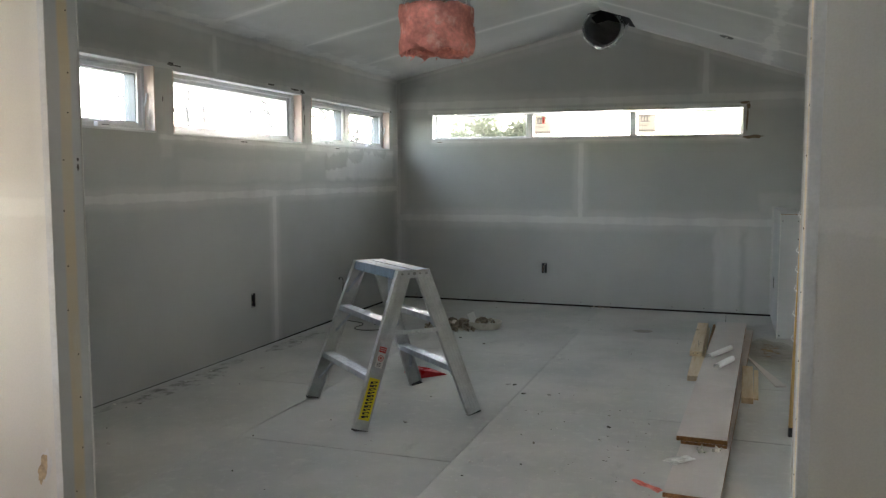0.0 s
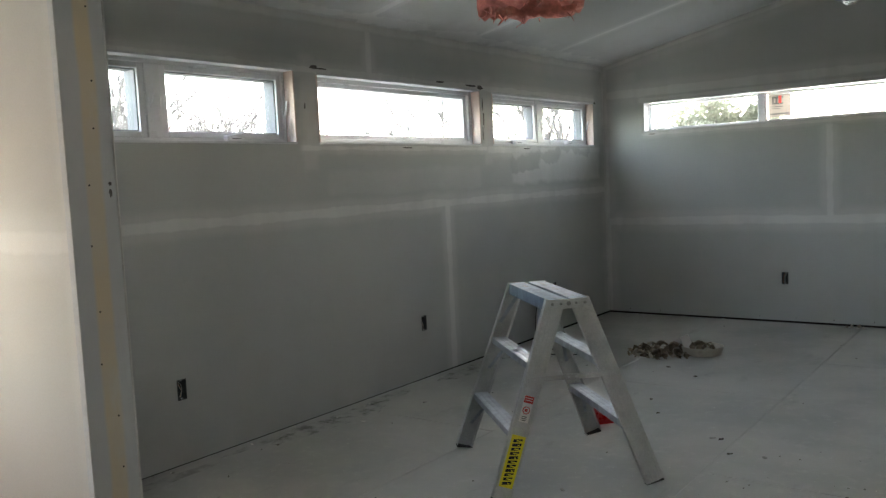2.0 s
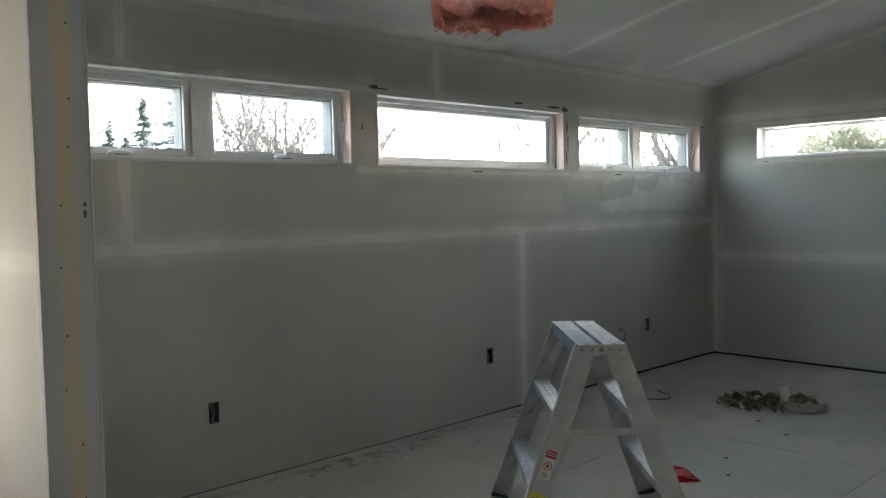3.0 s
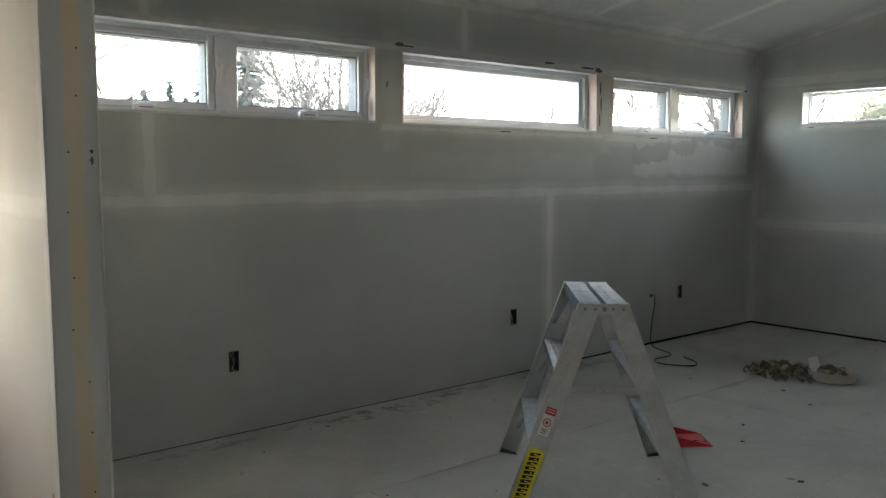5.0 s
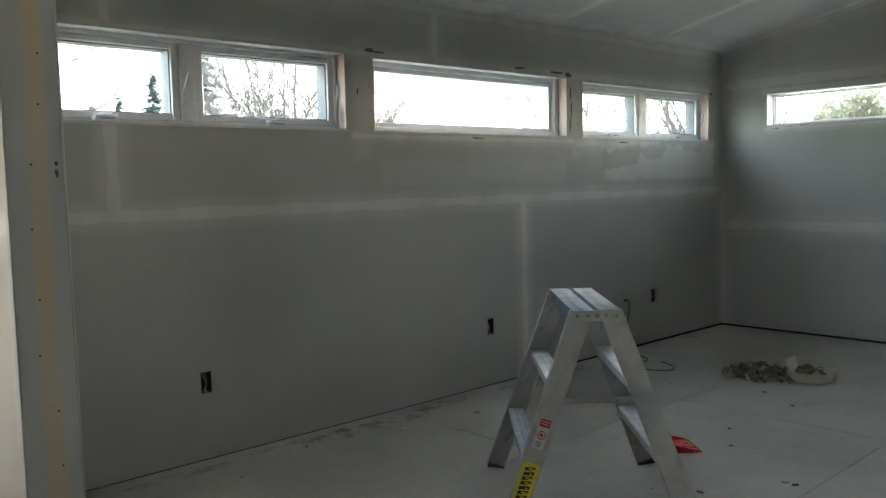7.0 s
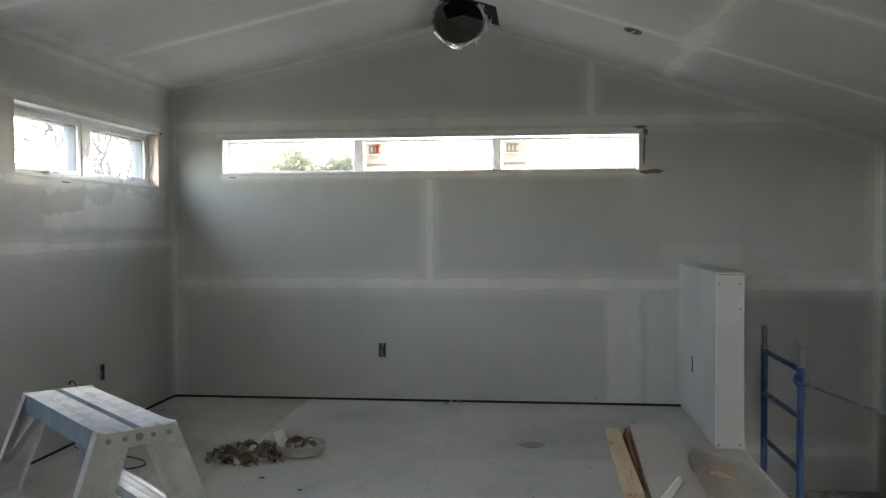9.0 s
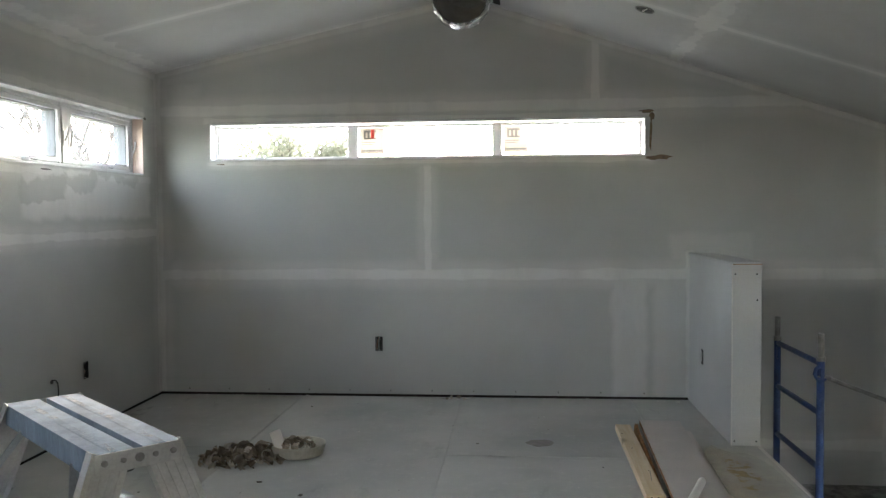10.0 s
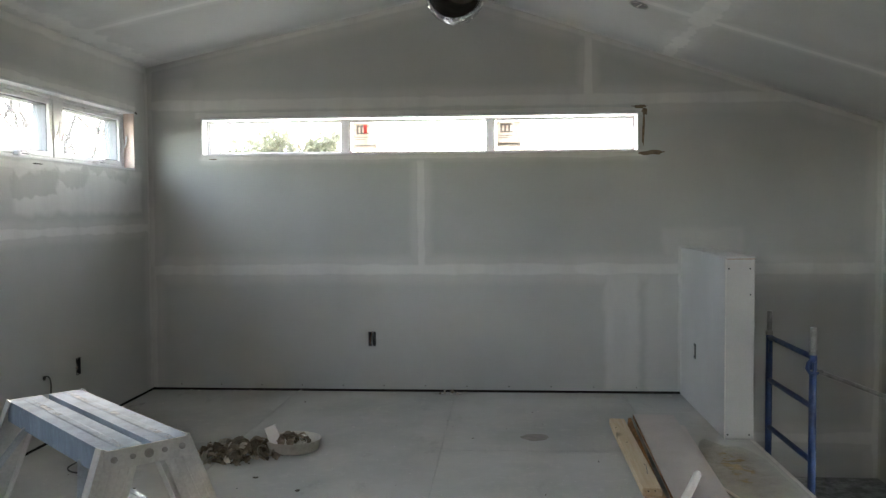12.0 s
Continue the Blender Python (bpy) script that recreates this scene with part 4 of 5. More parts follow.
# ---------------------------------------------------------------- ducts under the ridge
def flex_duct():
    d = thing("flexible_duct", (2.45, -5.565, 1.850), "foil flexible duct with pink insulation hanging from the ridge", "duct")
    rnd = random.Random(4)
    # insulation sleeve: a torn ring with a ragged lower edge
    n, rows = 56, 9
    bm = bmesh.new()

    def ring(r, z, rag, seed):
        out = []
        for j in range(n):
            a = 2 * math.pi * j / n
            w = noise.noise(Vector((math.cos(a) * 2.2, math.sin(a) * 2.2, z * 9 + seed)))
            w2 = noise.noise(Vector((math.cos(a) * 7, math.sin(a) * 7, z * 22 + seed)))
            rr = r * (1 + 0.035 * w + 0.02 * w2)
            out.append(bm.verts.new((rr * math.cos(a), rr * math.sin(a), z + rag * (w * 0.03 + w2 * 0.02))))
        return out
    outer = [ring(0.144 + 0.004 * math.sin(i), 0.172 * i / rows, 1.0 if i == 0 else 0.35, 0) for i in range(rows + 1)]
    inner = [ring(0.105 - 0.01 * i / rows, 0.012 + 0.160 * i / rows, 1.0 if i == 0 else 0.35, 5) for i in range(rows + 1)]
    for st in (outer, inner):
        for a, b in zip(st, st[1:]):
            for j in range(n):
                bm.faces.new((a[j], a[(j + 1) % n], b[(j + 1) % n], b[j]))
    for a, b in ((outer[0], inner[0]), (outer[-1], inner[-1])):
        for j in range(n):
            bm.faces.new((a[j], a[(j + 1) % n], b[(j + 1) % n], b[j]))
    part("insulation", bm, M_PINK, d, "torn pink glass wool sleeve", smooth=True)
    for k in range(30):
        a = rnd.uniform(0, 6.283)
        r = rnd.uniform(0.104, 0.146)
        z = rnd.uniform(0.0, 0.02) if k % 3 else rnd.uniform(0.02, 0.16)
        r = r if z < 0.02 else 0.144
        p = Vector((r * math.cos(a), r * math.sin(a), z))
        ln = rnd.uniform(0.008, 0.028)
        bm = bmesh.new()
        tube(bm, [p, p + Vector((rnd.uniform(-.01, .01), rnd.uniform(-.01, .01), -ln * 0.5)), p + Vector((rnd.uniform(-.02, .02), rnd.uniform(-.02, .02), -ln))],
             rnd.uniform(0.002, 0.005), 4, 0.0006)
        part("fibre_tuft", bm, M_PINK, d)
    # foil jacket, crinkled
    bm = bmesh.new()
    m, rings = 40, []
    top = ceiling_z(2.45) - 1.850 + 0.05
    for i in range(46):
        z = 0.155 + (top - 0.155) * i / 45
        rg = []
        for j in range(m):
            a = 2 * math.pi * j / m
            r = 0.128 + (0.009 if i % 2 else 0) + 0.014 * noise.noise(Vector((math.cos(a) * 5, math.sin(a) * 5, z * 30)))
            rg.append(bm.verts.new((r * math.cos(a), r * math.sin(a), z)))
        rings.append(rg)
    for a, b in zip(rings, rings[1:]):
        for j in range(m):
            bm.faces.new((a[j], a[(j + 1) % m], b[(j + 1) % m], b[j]))
    part("foil_jacket", bm, M_FOIL, d, "crinkled silver foil sleeve")
    part("inner_liner", one_tube([(0, 0, 0.06), (0, 0, top)], 0.09, 24), M_DARK, d)


flex_duct()


def stub_duct():
    mouth, back = Vector((2.345, -0.60, 2.775)), Vector((2.375, -0.20, 3.06))
    d = thing("round_duct", mouth, "open galvanised duct stub wrapped in foil at the ridge", "duct")
    ax = (back - mouth).normalized()
    face = Vector((0.02, -1, 0.10)).normalized()
    n = 40

    def ring(bm, c, axis, r, rough=0.0, seed=0.0):
        s = axis.cross(Vector((0, 0, 1))).normalized()
        u = s.cross(axis)
        out = []
        for j in range(n):
            a = 2 * math.pi * j / n
            rr = r + rough * noise.noise(Vector((math.cos(a) * 4, math.sin(a) * 4, seed)))
            out.append(bm.verts.new(c - mouth + (s * math.cos(a) + u * math.sin(a)) * rr))
        return out

    def skin(bm, rs):
        for a, b in zip(rs, rs[1:]):
            for j in range(n):
                bm.faces.new((a[j], a[(j + 1) % n], b[(j + 1) % n], b[j]))
    steps = 9
    line, axes = [], []
    for i in range(steps + 1):
        f = i / steps
        axes.append((-face * (1 - f) + ax * f).normalized())
        line.append(mouth - face * 0.18 * min(1, f * 2) + ax * 0.42 * max(0, f - 0.25) / 0.75)
    bm = bmesh.new()
    skin(bm, [ring(bm, c, a, 0.172) for c, a in zip(line, axes)])
    sk = part("duct_wall", bm, M_DUCT, d, "dull galvanised sheet tube", smooth=True)
    bm = bmesh.new()
    skin(bm, [ring(bm, c, a, 0.186 + (0.004 if i % 2 else 0.0), 0.018, i * 1.7) for i, (c, a) in enumerate(zip(line, axes))])
    part("foil_wrap", bm, M_FOIL, d, "crinkled silver foil wrap")
    bm = bmesh.new()
    skin(bm, [ring(bm, mouth, -face, 0.171), ring(bm, mouth + face * 0.012, -face, 0.18, 0.01, 3), ring(bm, mouth, -face, 0.192, 0.012, 4)])
    part("rim", bm, M_FOIL, d, "torn foil rim")
    for q in (2, 4):
        bm = bmesh.new()
        pts = ring(bm, line[q], axes[q], 0.169)
        co = [v.co.copy() for v in pts]
        bm.clear()
        tube(bm, co + [co[0]], 0.004, 5, cap=False)
        part("bead", bm, M_STEEL, sk, "pressed stiffening bead")
    bm = bmesh.new()
    c = line[-1] - mouth
    bmesh.ops.create_circle(bm, cap_ends=True, segments=24, radius=0.17, matrix=Matrix.Translation(c - ax * 0.02) @ ax.to_track_quat("Z", "Y").to_matrix().to_4x4())
    part("end_cap", bm, M_DUCT, d)


stub_duct()
# near-black plate under the ceiling, its colour is the shade of the cut-out round the duct
_bm = bmesh.new()
for _x0, _x1 in ((2.21, RIDGE_X), (RIDGE_X, 2.60)):
    _v = [_bm.verts.new((x, y, ceiling_z(x) - dz)) for dz in (0.0015, 0.006) for x, y in ((_x0, -0.62), (_x1, -0.62), (_x1, -0.10), (_x0, -0.10))]
    _bm.faces.new(_v[:4]), _bm.faces.new(_v[4:])
    for _i in range(4):
        _bm.faces.new((_v[_i], _v[(_i + 1) % 4], _v[4 + (_i + 1) % 4], _v[4 + _i]))
structure("ceiling_hole_trim", _bm, M_DARK, "dark ragged cut-out in the ceiling round the duct", "ceiling hole")

# recessed box in the east slope
_n = Vector((Z_EAVE_R - RIDGE_Z, 0, -(XR - RIDGE_X))).normalized()
_bx = thing("ceiling_box", (3.47, -1.03, ceiling_z(3.47)), "small dark open electrical box in the sloping ceiling", "ceiling box")
_m = _n.to_track_quat("Z", "Y").to_matrix().to_4x4()
_bm = bmesh.new()
bmesh.ops.create_cone(_bm, cap_ends=True, segments=20, radius1=0.055, radius2=0.052, depth=0.006, matrix=_m)
part("box", _bm, M_BOX, _bx)
_bm = bmesh.new()
_pts = [_m @ Vector((0.056 * math.cos(a), 0.056 * math.sin(a), 0.004)) for a in (2 * math.pi * j / 20 for j in range(21))]
tube(_bm, _pts, 0.004, 5, cap=False)
part("ring", _bm, M_GALV, _bx)
part("wire", one_tube([_m @ Vector((-0.03, 0, 0.006)), _m @ Vector((0, 0.01, 0.014)), _m @ Vector((0.035, -0.01, 0.006))], 0.004, 5), M_WIRE, _bx)


# ---------------------------------------------------------------- boards and lumber
def lumber(name, centre, length, w, h, rz, label, mat=None, tilt=0.0, category="lumber", group=""):
    ob = tagged(part(name, one_box((-w / 2, -length / 2, 0), (w / 2, length / 2, h), 0.003), mat or M_PINE), label, category, group)
    ob.matrix_basis = pose(*centre, tilt, 0, rz)
    return ob


def plank(centre, length, w, rz, t, label):
    p = thing("shelf_board", centre, label, "board", "white boards in the pile", rz=rz)
    part("core", one_box((-w / 2, -length / 2, 0.0012), (w / 2, length / 2, t - 0.0012), 0.0008), M_FIBRE, p, "rough brown fibreboard core")
    part("face", one_box((-w / 2, -length / 2 + 0.001, t - 0.0012), (w / 2, length / 2, t)), M_BOARD, p, "pale laminate face")
    part("back", one_box((-w / 2, -length / 2 + 0.001, 0.0), (w / 2, length / 2, 0.0012)), M_BOARD, p, "pale laminate back")


plank((3.533, -3.02, 0.0), 4.12, 0.236, -3.1, 0.022, "long white laminate board with brown fibre edges lying on the floor")
plank((3.522, -2.655, 0.022), 3.46, 0.222, -2.33, 0.0255, "white laminate board in a stack with brown fibre edges")
plank((3.513, -2.665, 0.0475), 3.50, 0.243, -2.33, 0.0255, "white laminate board on top of the stack with scraps on it")
lumber("timber", (3.352, -1.98, 0.0), 1.90, 0.089, 0.038, -0.4, "pale pine offcut lying beside the white boards", group="pine offcuts on the floor")
_tb = thing("timber", (3.338, -1.668, 0.038), "pale pine offcut lying on another offcut, with nail holes", "lumber", "pine offcuts on the floor", rz=-0.6)
part("stick", one_box((-0.0445, -0.635, 0.0), (0.0445, 0.635, 0.038), 0.003), M_PINE, _tb)
for _x, _z in ((-0.018, 0.024), (0.012, 0.026)):
    part("nail_hole", one_tube([(_x, -0.6345, _z), (_x, -0.6362, _z)], 0.0035, 6), M_DARK, _tb, "dark nail hole")
for _x, _y, _r in ((-0.01, 0.12, 0.006), (0.02, -0.28, 0.004), (-0.03, 0.42, 0.005)):
    part("knot", one_tube([(_x, _y, 0.0375), (_x, _y, 0.0386)], _r, 8), M_DARK_SCRAP, _tb, "small dark knot")
part("nail", one_tube([(0.012, -0.43, 0.0375), (0.008, -0.40, 0.075)], 0.0016, 6), M_GALV, _tb, "bent nail")
# splintered sliver between the offcuts and the boards
_bm = bmesh.new()
_rg = [[_bm.verts.new((x0, y, z)) for x0, z in ((xa, 0.0), (xa + w, 0.0), (xa + w * 0.8, h), (xa + w * 0.25, h * 0.85))]
       for xa, y, w, h in ((3.401, -2.06, 0.006, 0.02), (3.403, -1.75, 0.016, 0.036), (3.408, -1.4, 0.022, 0.046), (3.414, -1.1, 0.028, 0.052), (3.418, -0.96, 0.034, 0.060), (3.43, -0.90, 0.014, 0.048))]
for _a, _b in zip(_rg, _rg[1:]):
    for _i in range(4):
        _bm.faces.new((_a[_i], _a[(_i + 1) % 4], _b[(_i + 1) % 4], _b[_i]))
_bm.faces.new(_rg[0]), _bm.faces.new(_rg[-1])
tagged(part("wood_sliver", _bm, M_FIBRE), "splintered brown fibreboard sliver beside the white boards", "offcut")
lumber("timber", (3.682, -2.95, 0.0), 0.90, 0.070, 0.038, -1.0, "pale pine offcut beside the white boards", group="pine offcuts on the floor")
lumber("timber", (3.737, -2.90, 0.0), 0.80, 0.03, 0.012, -1.6, "thin pine strip beside the white boards", group="pine offcuts on the floor")
# tapering thin strip
_bm = bmesh.new()
_lo = [_bm.verts.new(p) for p in ((3.690, -2.02, 0), (3.705, -2.03, 0), (3.925, -2.90, 0), (3.855, -2.925, 0))]
_hi = [_bm.verts.new(v.co + Vector((0, 0, 0.008))) for v in _lo]
_bm.faces.new(_lo), _bm.faces.new(_hi)
for _i in range(4):
    _bm.faces.new((_lo[_i], _lo[(_i + 1) % 4], _hi[(_i + 1) % 4], _hi[_i]))
tagged(part("wood_strip", _bm, M_BOARD), "thin tapering white offcut lying on the floor", "offcut")
# upright post at the stair opening, and a batten against it
lumber("guard_post", (4.015, -3.965, 0.0), 0.038, 0.115, 1.085, 0.0, "knotty pine board standing upright at the stair opening", M_STUD, category="post")
_bt = thing("leaning_batten", (3.895, -4.0, 0.0), "long yellow pine batten leaning upright with a dark dipped end", "batten")
_d = Vector((0.052, 0.06, 1.70)).normalized()
_m = _d.to_track_quat("Z", "Y").to_matrix().to_4x4()
part("stick", one_box((-0.021, -0.019, 0.05), (0.021, 0.019, 1.67), 0.002, Matrix.Translation((0, 0, 0.002)) @ Matrix.Rotation(0.0, 4, "Z")), M_STUD, _bt)
part("dipped_end", one_box((-0.0215, -0.0195, 0.0), (0.0215, 0.0195, 0.05), 0.002, Matrix.Translation((0, 0, 0.002))), M_RUBBER, _bt, "dark dipped end")
_bt.matrix_basis = Matrix.Translation((3.888, -4.0, 0.0)) @ pose(0, 0, 0, -2.0, 1.25, 0)
_rnd = random.Random(12)
for _i in range(7):
    _z = _rnd.uniform(0.5, 1.5)
    _c = part("splinter", one_tube([(-0.021, -0.01, _z), (-0.034, -0.012, _z + 0.012), (-0.028, -0.012, _z + 0.035)], 0.004, 5, 0.001), M_PAPER_W, _bt, "white paint drip")


def curl(name, a, b, r, arc, mat, label, category, thick=0.0025, group=""):
    """A sheet curled round the line from a to b."""
    a, b = Vector(a), Vector(b)
    d = (b - a).normalized()
    s = d.cross(Vector((0, 0, 1))).normalized()
    u = s.cross(d)
    bm = bmesh.new()
    rows = []
    n = 12
    for k in range(5):
        c = a.lerp(b, k / 4)
        row = []
        for rr in (r, r - thick):
            row.append([bm.verts.new(c - a + (s * math.cos(q) + u * math.sin(q)) * rr * (1 + 0.06 * math.sin(3 * q + k)))
                        for q in (-0.6 + arc * j / n for j in range(n + 1))])
        rows.append(row)
    for p, q in zip(rows, rows[1:]):
        for side in (0, 1):
            for j in range(n):
                bm.faces.new((p[side][j], p[side][j + 1], q[side][j + 1], q[side][j]))
        for j in (0, n):
            bm.faces.new((p[0][j], p[1][j], q[1][j], q[0][j]))
    for row in (rows[0], rows[-1]):
        for j in range(n):
            bm.faces.new((row[0][j], row[0][j + 1], row[1][j + 1], row[1][j]))
    low = min(v.co.z for v in bm.verts)
    for v in bm.verts:
        v.co.z -= low
    ob = tagged(part(name, bm, mat, smooth=False), label, category, group)
    ob.location = a
    return ob


TOP = 0.0731
curl("paper_curl", (3.43, -2.50, TOP), (3.575, -2.12, TOP), 0.019, 4.0, M_PAPER_W, "white curled strip of paper on the top board", "paper scrap", group="paper curls on the boards")
curl("paper_curl", (3.485, -2.82, TOP), (3.585, -2.52, TOP), 0.021, 4.0, M_PAPER_W, "white curled strip of paper on the top board", "paper scrap", group="paper curls on the boards")


def sheet_scrap(name, at, sx, sy, mat, label, category, rz, lift=0.02, seed=0):
    bm = bmesh.new()
    n = 6
    for k in (0, 1):
        g = [[bm.verts.new(((i / n - 0.5) * sx * (1 - 0.25 * j / n), (j / n - 0.5) * sy,
                            0.001 + 0.002 * k + lift * abs(noise.noise(Vector((i * 0.5 + seed, j * 0.5, 0.3)))))) for i in range(n + 1)] for j in range(n + 1)]
        for j in range(n):
            for i in range(n):
                bm.faces.new((g[j][i], g[j][i + 1], g[j + 1][i + 1], g[j + 1][i]))
    low = min(v.co.z for v in bm.verts)
    for v in bm.verts:
        v.co.z -= low
    ob = tagged(part(name, bm, mat), label, category)
    ob.matrix_basis = pose(*at, 0, 0, rz)
    return ob


sheet_scrap("paper_scrap", (3.352, -4.64, 0.0221), 0.085, 0.15, M_PAPER_W, "folded white paper scrap on the lower board", "paper scrap", -38, 0.022, 3)
sheet_scrap("paper_scrap", (3.44, -4.48, 0.0221), 0.035, 0.06, M_CREAM, "small torn paper scrap on the lower board", "paper scrap", 20, 0.045, 8)
sheet_scrap("paper_scrap", (3.51, -4.455, 0.0221), 0.055, 0.045, M_CREAM, "small torn paper scrap on the lower board", "paper scrap", 70, 0.04, 5)


# ---------------------------------------------------------------- dustpan, cable, stain
def dustpan():
    d = thing("dustpan", (1.56, -3.335, 0.0), "red plastic dustpan lying on the floor behind the step stand", "dustpan", rz=141)
    bm = bmesh.new()
    w = 0.10
    box(bm, (-w, -0.12, 0.0), (w, 0.10, 0.004), 0.001)
    for s in (-1, 1):
        v = [bm.verts.new((s * (w - k), y, z)) for k in (0.0, 0.004) for y, z in ((-0.12, 0.004), (0.10, 0.004), (0.10, 0.062), (-0.10, 0.012))]
        bm.faces.new(v[:4]), bm.faces.new(v[4:])
        for i in range(4):
            bm.faces.new((v[i], v[(i + 1) % 4], v[4 + (i + 1) % 4], v[4 + i]))
    box(bm, (-w, 0.096, 0.004), (w, 0.10, 0.062), 0.001)
    box(bm, (-w, 0.06, 0.060), (w, 0.10, 0.064), 0.001)
    part("pan", bm, M_RED_PLASTIC, d)
    part("lip", one_box((-w, -0.126, 0.0), (w, -0.118, 0.003), 0.001), M_RUBBER, d, "dark rubber lip")
    bm = bmesh.new()
    tube(bm, [(0, 0.098, 0.045), (0, 0.112, 0.047), (0, 0.125, 0.044)], 0.016, 8, 0.012)
    part("handle", bm, M_RED_PLASTIC, d)


dustpan()
sheet_scrap("red_strip", (3.225, -4.965, 0.0), 0.045, 0.17, M_CORAL, "torn strip of thin coral red film on the floor", "plastic scrap", 50, 0.012, 2)

_cb = thing("cable", (0.0, -1.5, 0.0), "thin black cable hanging out of the wall onto the floor", "cable")
_ctl = [(-0.03, 0.0, 0.392), (0.03, 0.0, 0.40), (0.045, -0.005, 0.33), (0.03, -0.01, 0.22), (0.025, -0.02, 0.10), (0.05, -0.05, 0.02), (0.16, -0.11, 0.006), (0.30, -0.16, 0.005),
        (0.36, -0.25, 0.005), (0.36, -0.42, 0.005), (0.45, -0.50, 0.005), (0.58, -0.46, 0.005), (0.66, -0.37, 0.005), (0.60, -0.27, 0.005), (0.46, -0.20, 0.006)]
_pts = []
for _i in range(len(_ctl) - 1):
    p0, p1, p2, p3 = (Vector(_ctl[max(0, min(len(_ctl) - 1, _i + k))]) for k in (-1, 0, 1, 2))
    for _k in range(5):
        f = _k / 5
        _pts.append(0.5 * ((2 * p1) + (p2 - p0) * f + (2 * p0 - 5 * p1 + 4 * p2 - p3) * f * f + (3 * p1 - p0 - 3 * p2 + p3) * f ** 3))
part("cord", one_tube(_pts + [_ctl[-1]], 0.0042, 6), M_CABLE, _cb)
part("grommet", one_tube([(-0.001, 0, 0.392), (0.006, 0, 0.392)], 0.012, 10), M_BOX, _cb)


def blot(name, x, y, rx, ry, mat, label, category, seed, z=0.0008, kind=""):
    bm = bmesh.new()
    n = 28
    ring = [(x + rx * math.cos(a) * (1 + 0.35 * noise.noise(Vector((math.cos(a) * 1.6, math.sin(a) * 1.6, seed)))),
             y + ry * math.sin(a) * (1 + 0.35 * noise.noise(Vector((math.cos(a) * 1.6, math.sin(a) * 1.6, seed + 9))))) for a in (2 * math.pi * j / n for j in range(n))]
    bm.faces.new([bm.verts.new((p[0], p[1], z)) for p in ring])
    return tagged(part(name, bm, mat), label, category, kind=kind)


M_SMEAR = veil("dark dirt smear", (0.20, 0.19, 0.175), 0.36, 0.80, 0.45)
M_TAN = veil("tan dirt", (0.54, 0.44, 0.28), -0.25, 0.95, 0.62, (3.86, -1.72, 0.36, 0.95))
M_MUD = veil("dropped joint compound", (0.60, 0.59, 0.56), 0.42, 0.72, 0.5)
for _x, _y, _rx, _ry, _k in ((0.13, -5.25, 0.045, 0.30, 1), (0.10, -3.55, 0.05, 0.26, 2), (0.09, -4.5, 0.04, 0.35, 3), (0.10, -0.62, 0.05, 0.20, 4)):
    blot("dirt_smear", _x, _y, _rx, _ry, M_SMEAR, "dark dirt smear on the floor along the wall", "dirt", _k, 0.0009, kind="structure")
blot("dirt_smear", 3.87, -1.86, 0.19, 0.62, M_TAN, "tan dirt on the floor in front of the half wall", "dirt", 12.0, 0.0009, kind="structure")
for _x, _y, _rx, _ry, _k in ((0.16, -4.1, 0.10, 0.5, 5), (0.15, -2.6, 0.10, 0.45, 8), (2.25, -0.07, 0.16, 0.035, 9)):
    blot("compound_smear", _x, _y, _rx, _ry, M_MUD, "pale dropped joint compound trodden on the floor", "dirt", _k, 0.0012, kind="structure")
structure("trim_floor_edge", one_box((FLOOR_EDGE - 0.011, -4.15, -0.05), (FLOOR_EDGE + 0.010, -1.206, 0.003), 0.002), M_BEAD, "pale board edge along the stair opening", "trim")
blot("floor_stain", 2.845, -1.205, 0.085, 0.07, M_STAIN, "grey-brown damp stain on the floor boards", "stain", 1.0, kind="structure")


# ---------------------------------------------------------------- heap of peelings and the tray
def shard(at, size, arc, seed, mat, label, group, squash=1.0):
    rnd = random.Random(seed)
    bm = bmesh.new()
    n, m = 7, 4
    g = []
    for k in (0, 1):
        rows = []
        for j in range(m + 1):
            row = []
            for i in range(n + 1):
                q = arc * (i / n - 0.5)
                r = size * (0.5 - 0.05 * k)
                edge = 1 + 0.25 * noise.noise(Vector((i * 0.9, j * 0.7, seed)))
                row.append(bm.verts.new((r * math.sin(q), (j / m - 0.5) * size * squash * edge, r * math.cos(q) * edge)))
            rows.append(row)
        g.append(rows)
    for rows in g:
        for j in range(m):
            for i in range(n):
                bm.faces.new((rows[j][i], rows[j][i + 1], rows[j + 1][i + 1], rows[j + 1][i]))
    for j in range(m):
        for i in (0, n):
            bm.faces.new((g[0][j][i], g[1][j][i], g[1][j + 1][i], g[0][j + 1][i]))
    for i in range(n):
        for j in (0, m):
            bm.faces.new((g[0][j][i], g[1][j][i], g[1][j][i + 1], g[0][j][i + 1]))
    bmesh.ops.rotate(bm, verts=bm.verts[:], matrix=Euler((rnd.gauss(0, 0.75), rnd.gauss(0, 0.75), rnd.uniform(0, 6.28))).to_matrix())
    low = min(v.co.z for v in bm.verts)
    for v in bm.verts:
        v.co.z -= low
    ob = tagged(part("peeling", bm, mat), label, "debris", group)
    ob.location = at
    return ob


